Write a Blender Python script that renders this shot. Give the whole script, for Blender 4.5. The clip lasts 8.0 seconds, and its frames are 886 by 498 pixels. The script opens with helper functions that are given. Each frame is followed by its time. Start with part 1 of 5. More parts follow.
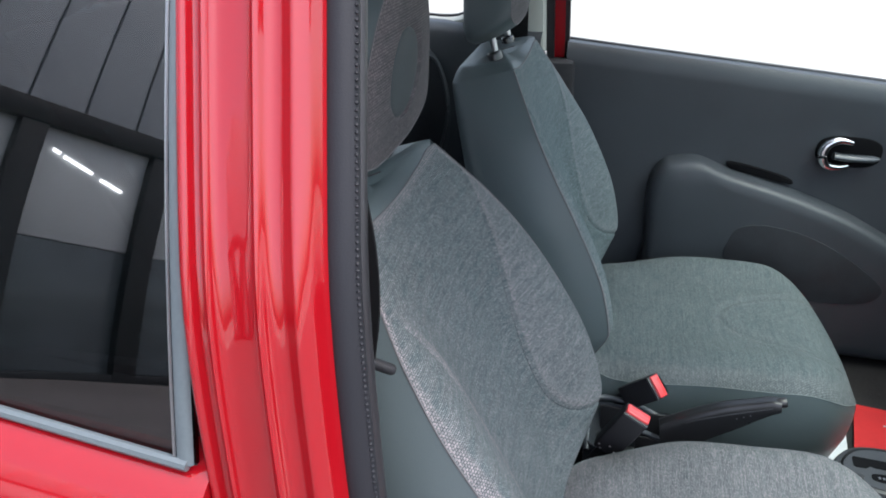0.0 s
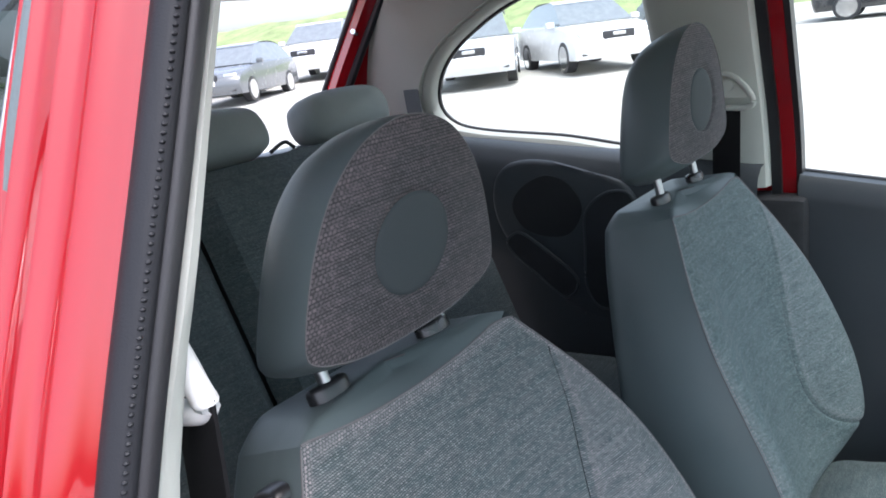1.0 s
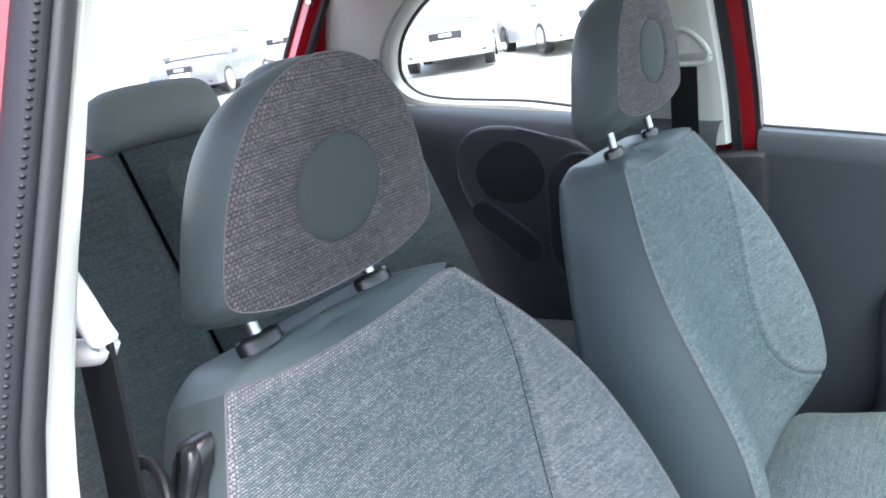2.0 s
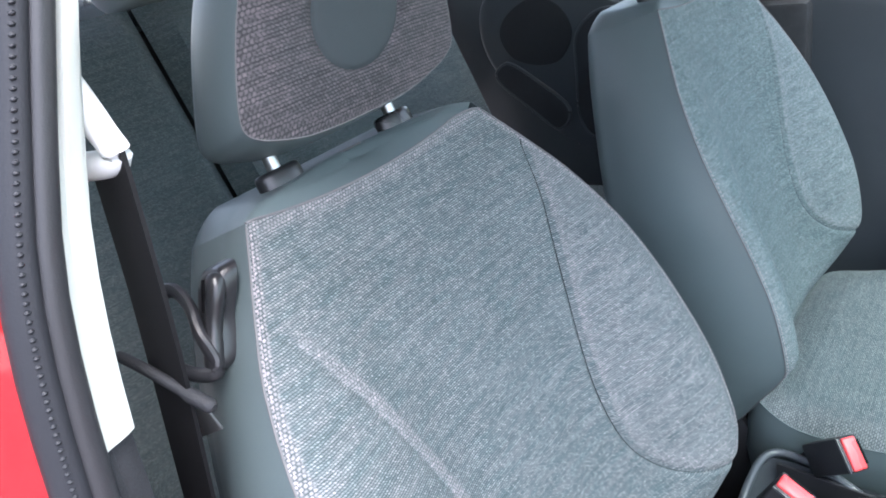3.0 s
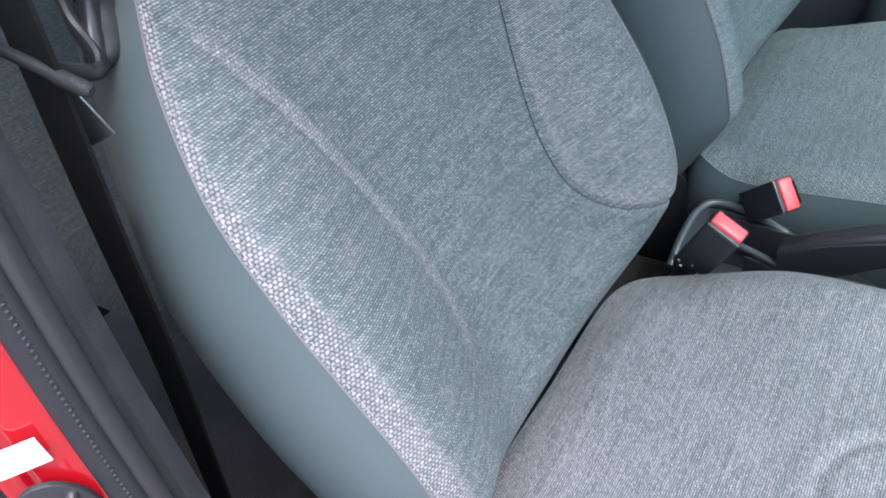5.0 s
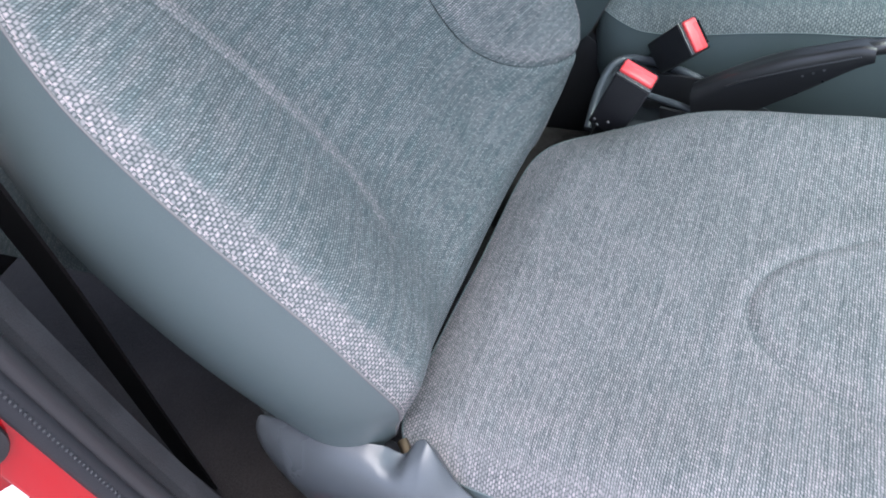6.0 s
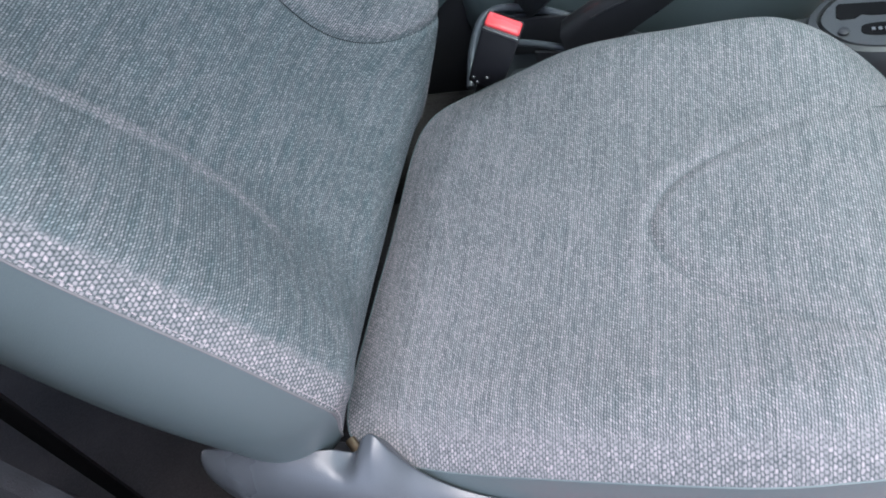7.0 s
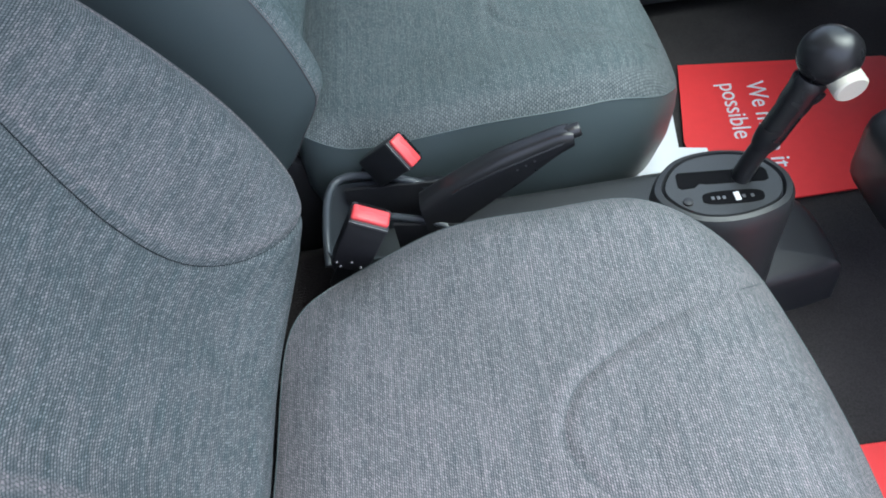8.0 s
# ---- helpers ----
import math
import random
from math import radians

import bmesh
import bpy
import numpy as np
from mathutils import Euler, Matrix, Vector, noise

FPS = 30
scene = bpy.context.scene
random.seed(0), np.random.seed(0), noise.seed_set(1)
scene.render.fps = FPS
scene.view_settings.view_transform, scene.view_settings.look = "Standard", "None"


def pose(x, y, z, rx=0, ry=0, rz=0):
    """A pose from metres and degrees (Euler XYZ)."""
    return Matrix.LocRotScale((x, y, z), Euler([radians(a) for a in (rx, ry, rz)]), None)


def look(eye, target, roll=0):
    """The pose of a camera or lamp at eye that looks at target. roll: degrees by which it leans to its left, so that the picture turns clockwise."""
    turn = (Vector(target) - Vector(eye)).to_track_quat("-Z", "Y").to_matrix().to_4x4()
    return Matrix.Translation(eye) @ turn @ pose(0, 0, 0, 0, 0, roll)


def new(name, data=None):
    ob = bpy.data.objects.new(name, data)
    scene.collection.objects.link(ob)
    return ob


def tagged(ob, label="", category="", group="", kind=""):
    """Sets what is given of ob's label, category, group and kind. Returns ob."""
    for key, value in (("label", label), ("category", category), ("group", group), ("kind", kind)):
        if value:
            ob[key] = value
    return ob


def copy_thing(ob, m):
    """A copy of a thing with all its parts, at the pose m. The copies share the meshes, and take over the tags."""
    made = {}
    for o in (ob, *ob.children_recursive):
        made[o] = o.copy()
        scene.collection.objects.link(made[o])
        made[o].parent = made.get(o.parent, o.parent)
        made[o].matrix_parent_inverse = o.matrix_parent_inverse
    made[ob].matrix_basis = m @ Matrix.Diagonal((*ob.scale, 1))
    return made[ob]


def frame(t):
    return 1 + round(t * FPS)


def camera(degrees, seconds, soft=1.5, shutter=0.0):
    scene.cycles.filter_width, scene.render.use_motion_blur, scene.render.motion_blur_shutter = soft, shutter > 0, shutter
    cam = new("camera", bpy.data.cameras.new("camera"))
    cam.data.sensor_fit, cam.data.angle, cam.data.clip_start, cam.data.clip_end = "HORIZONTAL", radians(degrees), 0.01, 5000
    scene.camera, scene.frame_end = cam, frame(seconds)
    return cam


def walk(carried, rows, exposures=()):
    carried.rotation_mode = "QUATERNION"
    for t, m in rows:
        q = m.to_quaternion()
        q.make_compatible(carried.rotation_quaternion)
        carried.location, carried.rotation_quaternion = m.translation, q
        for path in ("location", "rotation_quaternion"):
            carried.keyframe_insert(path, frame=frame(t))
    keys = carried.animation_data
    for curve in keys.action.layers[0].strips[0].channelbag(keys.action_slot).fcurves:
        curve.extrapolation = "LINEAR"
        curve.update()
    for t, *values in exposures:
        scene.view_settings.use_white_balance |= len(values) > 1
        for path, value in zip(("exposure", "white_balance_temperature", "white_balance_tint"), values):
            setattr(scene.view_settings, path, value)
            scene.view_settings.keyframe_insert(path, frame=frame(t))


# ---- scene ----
cam = camera(62.9, 8.0, soft=1.8)
PATH = [
    (0, (0.281, -0.005, 1.44), (-0.161, 1.728, 0.546), -2.2),
    (0.5, (0.407, 0.154, 1.421), (-0.593, 1.745, 0.737), -1.9),
    (1, (0.459, 0.264, 1.432), (-0.748, 1.762, 0.885), -7.3),
    (1.2, (0.467, 0.293, 1.422), (-0.707, 1.816, 0.873), -7.6),
    (2.3, (0.493, 0.291, 1.378), (-0.688, 1.772, 0.735), -9.9),
    (2.5, (0.491, 0.291, 1.371), (-0.704, 1.731, 0.666), -10.3),
    (3, (0.483, 0.288, 1.335), (-0.714, 1.642, 0.478), -11.1),
    (3.5, (0.476, 0.284, 1.31), (-0.676, 1.586, 0.321), -11.2),
    (4, (0.477, 0.284, 1.289), (-0.622, 1.53, 0.175), -11.4),
    (4.2, (0.475, 0.285, 1.283), (-0.593, 1.512, 0.119), -11.2),
    (5.3, (0.497, 0.286, 1.219), (-0.459, 1.429, -0.115), -12.5),
    (5.5, (0.499, 0.286, 1.207), (-0.418, 1.417, -0.164), -12.8),
    (6, (0.513, 0.287, 1.183), (-0.308, 1.377, -0.28), -18.1),
    (6.5, (0.529, 0.29, 1.169), (-0.214, 1.326, -0.371), -26.2),
    (7, (0.539, 0.304, 1.174), (-0.124, 1.386, -0.373), -27.2),
    (7.5, (0.506, 0.356, 1.196), (0.101, 1.51, -0.386), -19.0),
    (8, (0.46, 0.442, 1.232), (0.341, 1.696, -0.321), -13.2),
]
EXPOSURE = [(t, e, k, 13.5) for t, e, k in ((0.0, 0.76, 6250), (1.2, 1.08, 6150), (2.3, 1.90, 6040), (3.5, 1.73, 6000), (4.2, 1.53, 5990), (5.3, 1.33, 5980), (6.5, 1.10, 5990), (8.0, 0.91, 5970))]
walk(cam, [(t, look(eye, target, roll)) for t, eye, target, roll in PATH], EXPOSURE)
# ---- light ----
world = bpy.data.worlds.new("overcast_sky")
scene.world = world
world.use_nodes = True
wn = world.node_tree
sky = wn.nodes.new("ShaderNodeTexSky")
sky.sky_type = "NISHITA"
sky.sun_disc = False
sky.sun_elevation, sky.sun_rotation = radians(67), radians(109)
sky.air_density, sky.dust_density = 1.0, 4.0
hue = wn.nodes.new("ShaderNodeHueSaturation")
hue.inputs["Saturation"].default_value = 0.62
bg = wn.nodes["Background"]
bg.inputs["Strength"].default_value = 0.285
wn.links.new(sky.outputs["Color"], hue.inputs["Color"])
wn.links.new(hue.outputs["Color"], bg.inputs["Color"])
sun = new("sun", bpy.data.lights.new("sun", "SUN"))
sun.data.energy, sun.data.angle, sun.data.color = 0.80, radians(46), (1.0, 0.98, 0.96)
sun.matrix_world = look((4.6, -0.6, 12.0), (0, 1, 0.5))


# ---- materials ----
def node_mat(name, base, rough=0.6, metal=0.0, spec=0.5):
    m = bpy.data.materials.new(name)
    m.use_nodes = True
    b = m.node_tree.nodes["Principled BSDF"]
    b.inputs["Base Color"].default_value = (*base, 1)
    b.inputs["Roughness"].default_value = rough
    b.inputs["Metallic"].default_value = metal
    b.inputs["Specular IOR Level"].default_value = spec
    return m, m.node_tree, b


def nd(nt, kind, **kw):
    n = nt.nodes.new(kind)
    for k, v in kw.items():
        n.inputs[k.replace("_", " ")].default_value = v
    return n


def maths(nt, op, a, b=None):
    n = nt.nodes.new("ShaderNodeMath")
    n.operation = op
    for i, v in enumerate((a, b)):
        if v is None:
            continue
        if isinstance(v, (int, float)):
            n.inputs[i].default_value = v
        else:
            nt.links.new(v, n.inputs[i])
    return n.outputs[0]


def ramp(nt, fac, stops):
    r = nt.nodes.new("ShaderNodeValToRGB")
    while len(r.color_ramp.elements) < len(stops):
        r.color_ramp.elements.new(0.5)
    for e, (p, c) in zip(r.color_ramp.elements, stops):
        e.position, e.color = p, (*c, 1)
    nt.links.new(fac, r.inputs["Fac"])
    return r.outputs["Color"]


def mottled(name, base, rough=0.6, metal=0.0, spec=0.5, grain=400, relief=0.0006, spread=0.12, big=7.0, coat=0.0):
    """A plain surface with fine grain relief and broad unevenness."""
    m, nt, b = node_mat(name, base, rough, metal, spec)
    co = nt.nodes.new("ShaderNodeTexCoord").outputs["Object"]
    fine = nd(nt, "ShaderNodeTexNoise", Scale=grain, Detail=3.0)
    wide = nd(nt, "ShaderNodeTexNoise", Scale=big, Detail=4.0)
    nt.links.new(co, fine.inputs["Vector"])
    nt.links.new(co, wide.inputs["Vector"])
    mix = maths(nt, "ADD", maths(nt, "MULTIPLY", fine.outputs["Fac"], 0.4), maths(nt, "MULTIPLY", wide.outputs["Fac"], 0.6))
    lo = tuple(c * (1 - spread) for c in base)
    hi = tuple(min(1, c * (1 + spread)) for c in base)
    nt.links.new(ramp(nt, mix, [(0.3, lo), (0.7, hi)]), b.inputs["Base Color"])
    r = maths(nt, "ADD", maths(nt, "MULTIPLY", wide.outputs["Fac"], 0.16), max(0.02, rough - 0.08))
    nt.links.new(r, b.inputs["Roughness"])
    if relief:
        bump = nd(nt, "ShaderNodeBump", Strength=0.5, Distance=relief)
        nt.links.new(fine.outputs["Fac"], bump.inputs["Height"])
        nt.links.new(bump.outputs["Normal"], b.inputs["Normal"])
    b.inputs["Coat Weight"].default_value = coat
    b.inputs["Coat Roughness"].default_value = 0.04
    return m


def woven(name, base, fleck, warm, rib=0.0021, dot=0.0027, basket=0.0034, teal_bias=0.25, gain=1.0, edged=1.0):
    """Corded upholstery of broken light knots, turning to a coarser basket weave where the "rim" mark is set;
    the UV map is in metres, cords run along U."""
    m, nt, b = node_mat(name, base, 0.85, 0, 0.3)
    uv = nt.nodes.new("ShaderNodeUVMap").outputs["UV"]
    sep = nt.nodes.new("ShaderNodeSeparateXYZ")
    nt.links.new(uv, sep.inputs[0])

    def add(*terms):
        out = terms[0]
        for term in terms[1:]:
            out = maths(nt, "ADD", out, term)
        return out

    def mul(*terms):
        out = terms[0]
        for term in terms[1:]:
            out = maths(nt, "MULTIPLY", out, term)
        return out

    def noise(sx, sy, detail=2.0):
        mp = nd(nt, "ShaderNodeMapping")
        mp.inputs["Scale"].default_value = (sx, sy, 1)
        nt.links.new(uv, mp.inputs["Vector"])
        n = nd(nt, "ShaderNodeTexNoise", Scale=1.0, Detail=detail, Roughness=0.6)
        nt.links.new(mp.outputs["Vector"], n.inputs["Vector"])
        return n.outputs["Fac"]

    def chance(a, c):
        n = nt.nodes.new("ShaderNodeTexWhiteNoise")
        n.noise_dimensions = "2D"
        both = nt.nodes.new("ShaderNodeCombineXYZ")
        nt.links.new(a, both.inputs[0])
        nt.links.new(c, both.inputs[1])
        nt.links.new(both.outputs[0], n.inputs["Vector"])
        return n.outputs["Value"]

    def hump(value):
        return maths(nt, "SINE", mul(maths(nt, "FRACT", value), math.pi))

    def mark(attribute):
        a = nt.nodes.new("ShaderNodeAttribute")
        a.attribute_name = attribute
        return a.outputs["Fac"]

    sway = mul(noise(14, 14), 0.0022)
    jitter = mul(noise(260, 260, 1.0), 0.0015)
    # the fine cords: rows of slanted knots, each row shifted by chance
    row = maths(nt, "DIVIDE", add(sep.outputs["Y"], sway, jitter), rib)
    line = maths(nt, "FLOOR", row)
    cord = hump(row)
    luck = chance(line, line)
    col = add(maths(nt, "DIVIDE", add(sep.outputs["X"], jitter), dot), mul(luck, 0.9), mul(maths(nt, "FRACT", row), 0.7))
    cell = chance(line, maths(nt, "FLOOR", col))
    knot = mul(cord, hump(col))
    streak = noise(9, 0.9 / rib, 2.0)
    fine = add(0.03, mul(knot, add(0.10, mul(cell, cell, 0.28 * gain))), mul(cord, 0.11), mul(streak, 0.17), mul(noise(60, 420), 0.11), mul(luck, 0.03))
    # the basket: larger round knots in staggered rows
    brow = maths(nt, "DIVIDE", add(sep.outputs["Y"], sway, mul(jitter, 1.5)), basket * 0.82)
    bline = maths(nt, "FLOOR", brow)
    bcol = add(maths(nt, "DIVIDE", add(sep.outputs["X"], mul(jitter, 1.5)), basket), mul(maths(nt, "MODULO", bline, 2.0), 0.5))
    bcell = chance(bline, maths(nt, "FLOOR", bcol))
    bulb = mul(hump(brow), hump(bcol))
    coarse = add(0.13, mul(bulb, add(0.19 * gain, mul(bcell, bcell, 0.33 * gain))), mul(noise(330, 330), 0.17))
    rim = mul(mark("rim"), edged)
    ragged = nd(nt, "ShaderNodeClamp")
    nt.links.new(add(mul(rim, 1.5), mul(add(noise(90, 160, 3.0), -0.5), mul(rim, add(1.0, mul(rim, -1.0)), 5.0))), ragged.inputs["Value"])
    band = ragged.outputs[0]
    tone = add(fine, mul(band, maths(nt, "SUBTRACT", coarse, fine)), mul(add(noise(9, 9, 3.0), -0.5), 0.10))
    dark = tuple(c * 0.45 for c in base)
    half = tuple(0.6 * p + 0.4 * q for p, q in zip(base, fleck))
    cool = ramp(nt, tone, [(0.20, dark), (0.38, base), (0.54, half), (0.84, fleck)])
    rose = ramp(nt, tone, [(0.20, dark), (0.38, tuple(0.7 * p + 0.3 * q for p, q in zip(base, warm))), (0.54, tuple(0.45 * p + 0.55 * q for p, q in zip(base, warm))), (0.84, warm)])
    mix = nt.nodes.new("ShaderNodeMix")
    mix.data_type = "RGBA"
    rose_amount = add(band, mark("rose_cast"), mul(maths(nt, "SUBTRACT", noise(30, 110, 2.0), teal_bias), 1.5))
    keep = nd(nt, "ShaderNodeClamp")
    nt.links.new(rose_amount, keep.inputs["Value"])
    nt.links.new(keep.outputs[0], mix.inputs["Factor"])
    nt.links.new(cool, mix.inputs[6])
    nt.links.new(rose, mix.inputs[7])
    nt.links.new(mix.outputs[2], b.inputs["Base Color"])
    b.inputs["Sheen Weight"].default_value = 0.02
    b.inputs["Sheen Roughness"].default_value = 0.5
    bump = nd(nt, "ShaderNodeBump", Strength=0.5, Distance=0.0009)
    nt.links.new(tone, bump.inputs["Height"])
    nt.links.new(bump.outputs["Normal"], b.inputs["Normal"])
    return m


def glass_mat(name, tint, mirror=0.045, graze=0.5):
    """Thin window glass: clear with a tint, and a mirror sheen that grows with the angle."""
    m = bpy.data.materials.new(name)
    m.use_nodes = True
    nt = m.node_tree
    nt.nodes.remove(nt.nodes["Principled BSDF"])
    clear = nd(nt, "ShaderNodeBsdfTransparent")
    clear.inputs["Color"].default_value = (*tint, 1)
    gloss = nd(nt, "ShaderNodeBsdfGlossy", Roughness=0.01)
    face = nd(nt, "ShaderNodeLayerWeight", Blend=0.5)
    fres = maths(nt, "ADD", maths(nt, "MULTIPLY", maths(nt, "POWER", face.outputs["Facing"], 4.5), graze), mirror)
    mix = nd(nt, "ShaderNodeMixShader")
    nt.links.new(fres, mix.inputs[0])
    nt.links.new(clear.outputs[0], mix.inputs[1])
    nt.links.new(gloss.outputs[0], mix.inputs[2])
    nt.links.new(mix.outputs[0], nt.nodes["Material Output"].inputs["Surface"])
    return m


FABRIC = woven("seat_weave", (0.078, 0.108, 0.113), (0.295, 0.325, 0.331), (0.43, 0.36, 0.37))
# the same weave with lighter, rosier knots, for the driver's cushion
FABRIC_ROSY = woven("rosy_seat_weave", (0.092, 0.118, 0.123), (0.33, 0.35, 0.355), (0.42, 0.352, 0.368), teal_bias=-0.04)
# seat weave with weak edges, paled to paint the passenger side's stronger light
FABRIC_EVEN_LIT = woven("even_lit_seat_weave", (0.098, 0.136, 0.140), (0.36, 0.40, 0.405), (0.41, 0.385, 0.395), teal_bias=0.42, edged=0.25)
FABRIC_FINE = woven("bench_weave", (0.078, 0.105, 0.110), (0.235, 0.262, 0.270), (0.262, 0.252, 0.262))
FABRIC_COARSE = woven("headrest_weave", (0.054, 0.058, 0.062), (0.140, 0.140, 0.145), (0.215, 0.175, 0.183), rib=0.0026, dot=0.0036, basket=0.0042, teal_bias=0.2)
VINYL = mottled("grey_green_vinyl", (0.091, 0.118, 0.122), 0.42, grain=900, relief=0.0003, spread=0.08)
PADDING = mottled("grey_padding", (0.25, 0.28, 0.28), 0.85, grain=800, relief=0.0006, spread=0.15)
INSET = mottled("smooth_inset_cloth", (0.048, 0.059, 0.063), 0.75, 0.0, 0.3, grain=900, relief=0.0004)
POST = mottled("satin_steel", (0.42, 0.43, 0.44), 0.38, 1.0, relief=0.0, spread=0.08)
PIPING = mottled("rose_piping", (0.125, 0.122, 0.126), 0.8, grain=900)
STITCH = mottled("pale_stitch", (0.29, 0.255, 0.262), 0.8, grain=900)
THREAD = mottled("seam_thread", (0.085, 0.10, 0.105), 0.85, grain=900)
# near-black thread colour that stands for shade in the backrest crease
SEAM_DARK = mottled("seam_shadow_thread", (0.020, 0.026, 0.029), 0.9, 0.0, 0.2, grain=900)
WINDOW_RUBBER = mottled("grey_rubber", (0.12, 0.15, 0.16), 0.45, grain=300, relief=0.0003)
BLACK = mottled("black_plastic", (0.022, 0.022, 0.025), 0.42, grain=900, relief=0.0004)
HOUSING = mottled("housing_plastic", (0.034, 0.036, 0.039), 0.40, grain=1000, relief=0.0004)
SATIN = mottled("satin_black_plastic", (0.018, 0.018, 0.020), 0.28, grain=700, relief=0.0002)
TRIM_DARK = mottled("charcoal_trim", (0.048, 0.055, 0.063), 0.42, 0.0, 0.4, grain=1100, relief=0.0006)
# charcoal trim with dust specks, blackened to hold the near side's shade
TRIM_BLACK = mottled("darkened_trim", (0.018, 0.019, 0.022), 0.65, 0.0, 0.35, grain=700, relief=0.001, spread=0.5, big=30)
# dark colour for flat pads: the shade inside pockets and recesses is painted
RECESS_SHADE = mottled("pocket_shade", (0.030, 0.033, 0.038), 0.7, 0.0, 0.3, grain=700, relief=0.001, spread=0.3, big=20)
TRIM_LIGHT = mottled("light_grey_trim", (0.50, 0.52, 0.48), 0.5, grain=1100, relief=0.0003, spread=0.05)
WHITE = mottled("white_plastic", (0.78, 0.78, 0.77), 0.35, grain=500, relief=0.0001, spread=0.04)
RECLINER = mottled("grey_plastic", (0.060, 0.068, 0.078), 0.30, grain=900, relief=0.0003)
RED = mottled("red_paint", (0.32, 0.005, 0.010), 0.42, 0.0, 0.0, grain=2500, relief=0.0, spread=0.06, coat=1.0)
RED.node_tree.nodes["Principled BSDF"].inputs["Coat IOR"].default_value = 1.7
RUBBER = mottled("seal_rubber", (0.019, 0.020, 0.024), 0.55, 0.0, 0.3, grain=700, relief=0.0004)
CHROME = mottled("chrome", (0.75, 0.75, 0.76), 0.14, 1.0, relief=0.0, spread=0.03)
BELT = mottled("belt_webbing", (0.006, 0.006, 0.007), 0.7, 0.0, 0.2, grain=1500, relief=0.0006)
STEEL = mottled("dull_steel", (0.22, 0.22, 0.23), 0.45, 1.0, relief=0.0, spread=0.1)
CREAM = mottled("cream_plastic", (0.72, 0.68, 0.58), 0.4, grain=500, relief=0.0001, spread=0.04)
GRILLE = mottled("speaker_mesh", (0.020, 0.022, 0.025), 0.7, 0.0, 0.3, grain=900, relief=0.002, spread=0.4)
# near-black for dark plates; on slots it paints the shade of their depth
GATE_BLACK = mottled("gate_black", (0.005, 0.005, 0.006), 0.8, 0.0, 0.1, grain=500, relief=0.0)
BRASS = mottled("tarnished_brass", (0.22, 0.16, 0.10), 0.35, 1.0, relief=0.0, spread=0.2)
RED_PLASTIC = mottled("red_button", (0.78, 0.07, 0.075), 0.28, grain=300, relief=0.0, spread=0.04)
CARPET = mottled("dark_carpet", (0.030, 0.026, 0.026), 0.95, grain=420, relief=0.003, spread=0.75)
MAT_RED = mottled("red_paper", (0.82, 0.040, 0.042), 0.5, grain=60, relief=0.0006, spread=0.05)
MAT_WHITE = mottled("white_paper", (0.80, 0.82, 0.86), 0.55, grain=60, relief=0.0004, spread=0.03)
GLASS = glass_mat("car_glass", (0.92, 0.98, 0.95))
SCREEN = glass_mat("green_tinted_glass", (0.91, 0.99, 0.95))
GLASS_TINT = glass_mat("tinted_glass", (0.30, 0.34, 0.34), 0.11, 0.24)
# glazing greyed so that its base colour holds the sky's reflection
CAR_GLASS = mottled("car_glazing", (0.16, 0.18, 0.19), 0.05, relief=0.0, spread=0.2, coat=1.0)
GROUND = mottled("pale_gravel", (0.43, 0.42, 0.385), 0.95, grain=35, relief=0.01, spread=0.25, big=0.6)
PAVING = mottled("dark_paving", (0.17, 0.150, 0.150), 0.85, grain=40, relief=0.004, spread=0.25, big=0.8)
GRASS = mottled("grass_bank", (0.22, 0.28, 0.12), 0.9, grain=9, relief=0.02, spread=0.5, big=0.7)
LAMP, lamp_nt, lamp_b = node_mat("lamp_tube", (0.9, 0.9, 0.9), 0.4)
lamp_b.inputs["Emission Color"].default_value = (1.0, 1.0, 1.0, 1)
lamp_b.inputs["Emission Strength"].default_value = 8.0
PANEL = mottled("pale_panel", (0.74, 0.78, 0.79), 0.3, grain=10, relief=0.0, spread=0.08, big=0.6)
CLADDING = mottled("cladding_panel", (0.50, 0.53, 0.57), 0.45, grain=20, relief=0.0, spread=0.12, big=0.8)
SMOKED = mottled("smoked_glass", (0.13, 0.15, 0.165), 0.08, relief=0.0, spread=0.35, big=1.6)
FACADE = mottled("grey_cladding", (0.22, 0.24, 0.25), 0.5, grain=20, relief=0.0, spread=0.15, big=0.5)


# ---- mesh helpers ----
def part(name, bm, material, parent=None, label="", smooth=True):
    """Links a bmesh as one mesh object under a thing or a part."""
    me = bpy.data.meshes.new(name)
    bmesh.ops.recalc_face_normals(bm, faces=bm.faces)
    bm.to_mesh(me)
    bm.free()
    if smooth:
        me.shade_smooth()
        me.set_sharp_from_angle(angle=radians(42))
    me.materials.append(material)
    ob = new(name, me)
    if parent is not None:
        ob.parent = parent
    if label:
        ob["label"] = label
    return ob


def thing(name, label, category, at=(0, 0, 0), group="", kind=""):
    ob = new(name)
    ob.empty_display_size = 0.1
    ob.location = at
    return tagged(ob, label, category, group, kind)


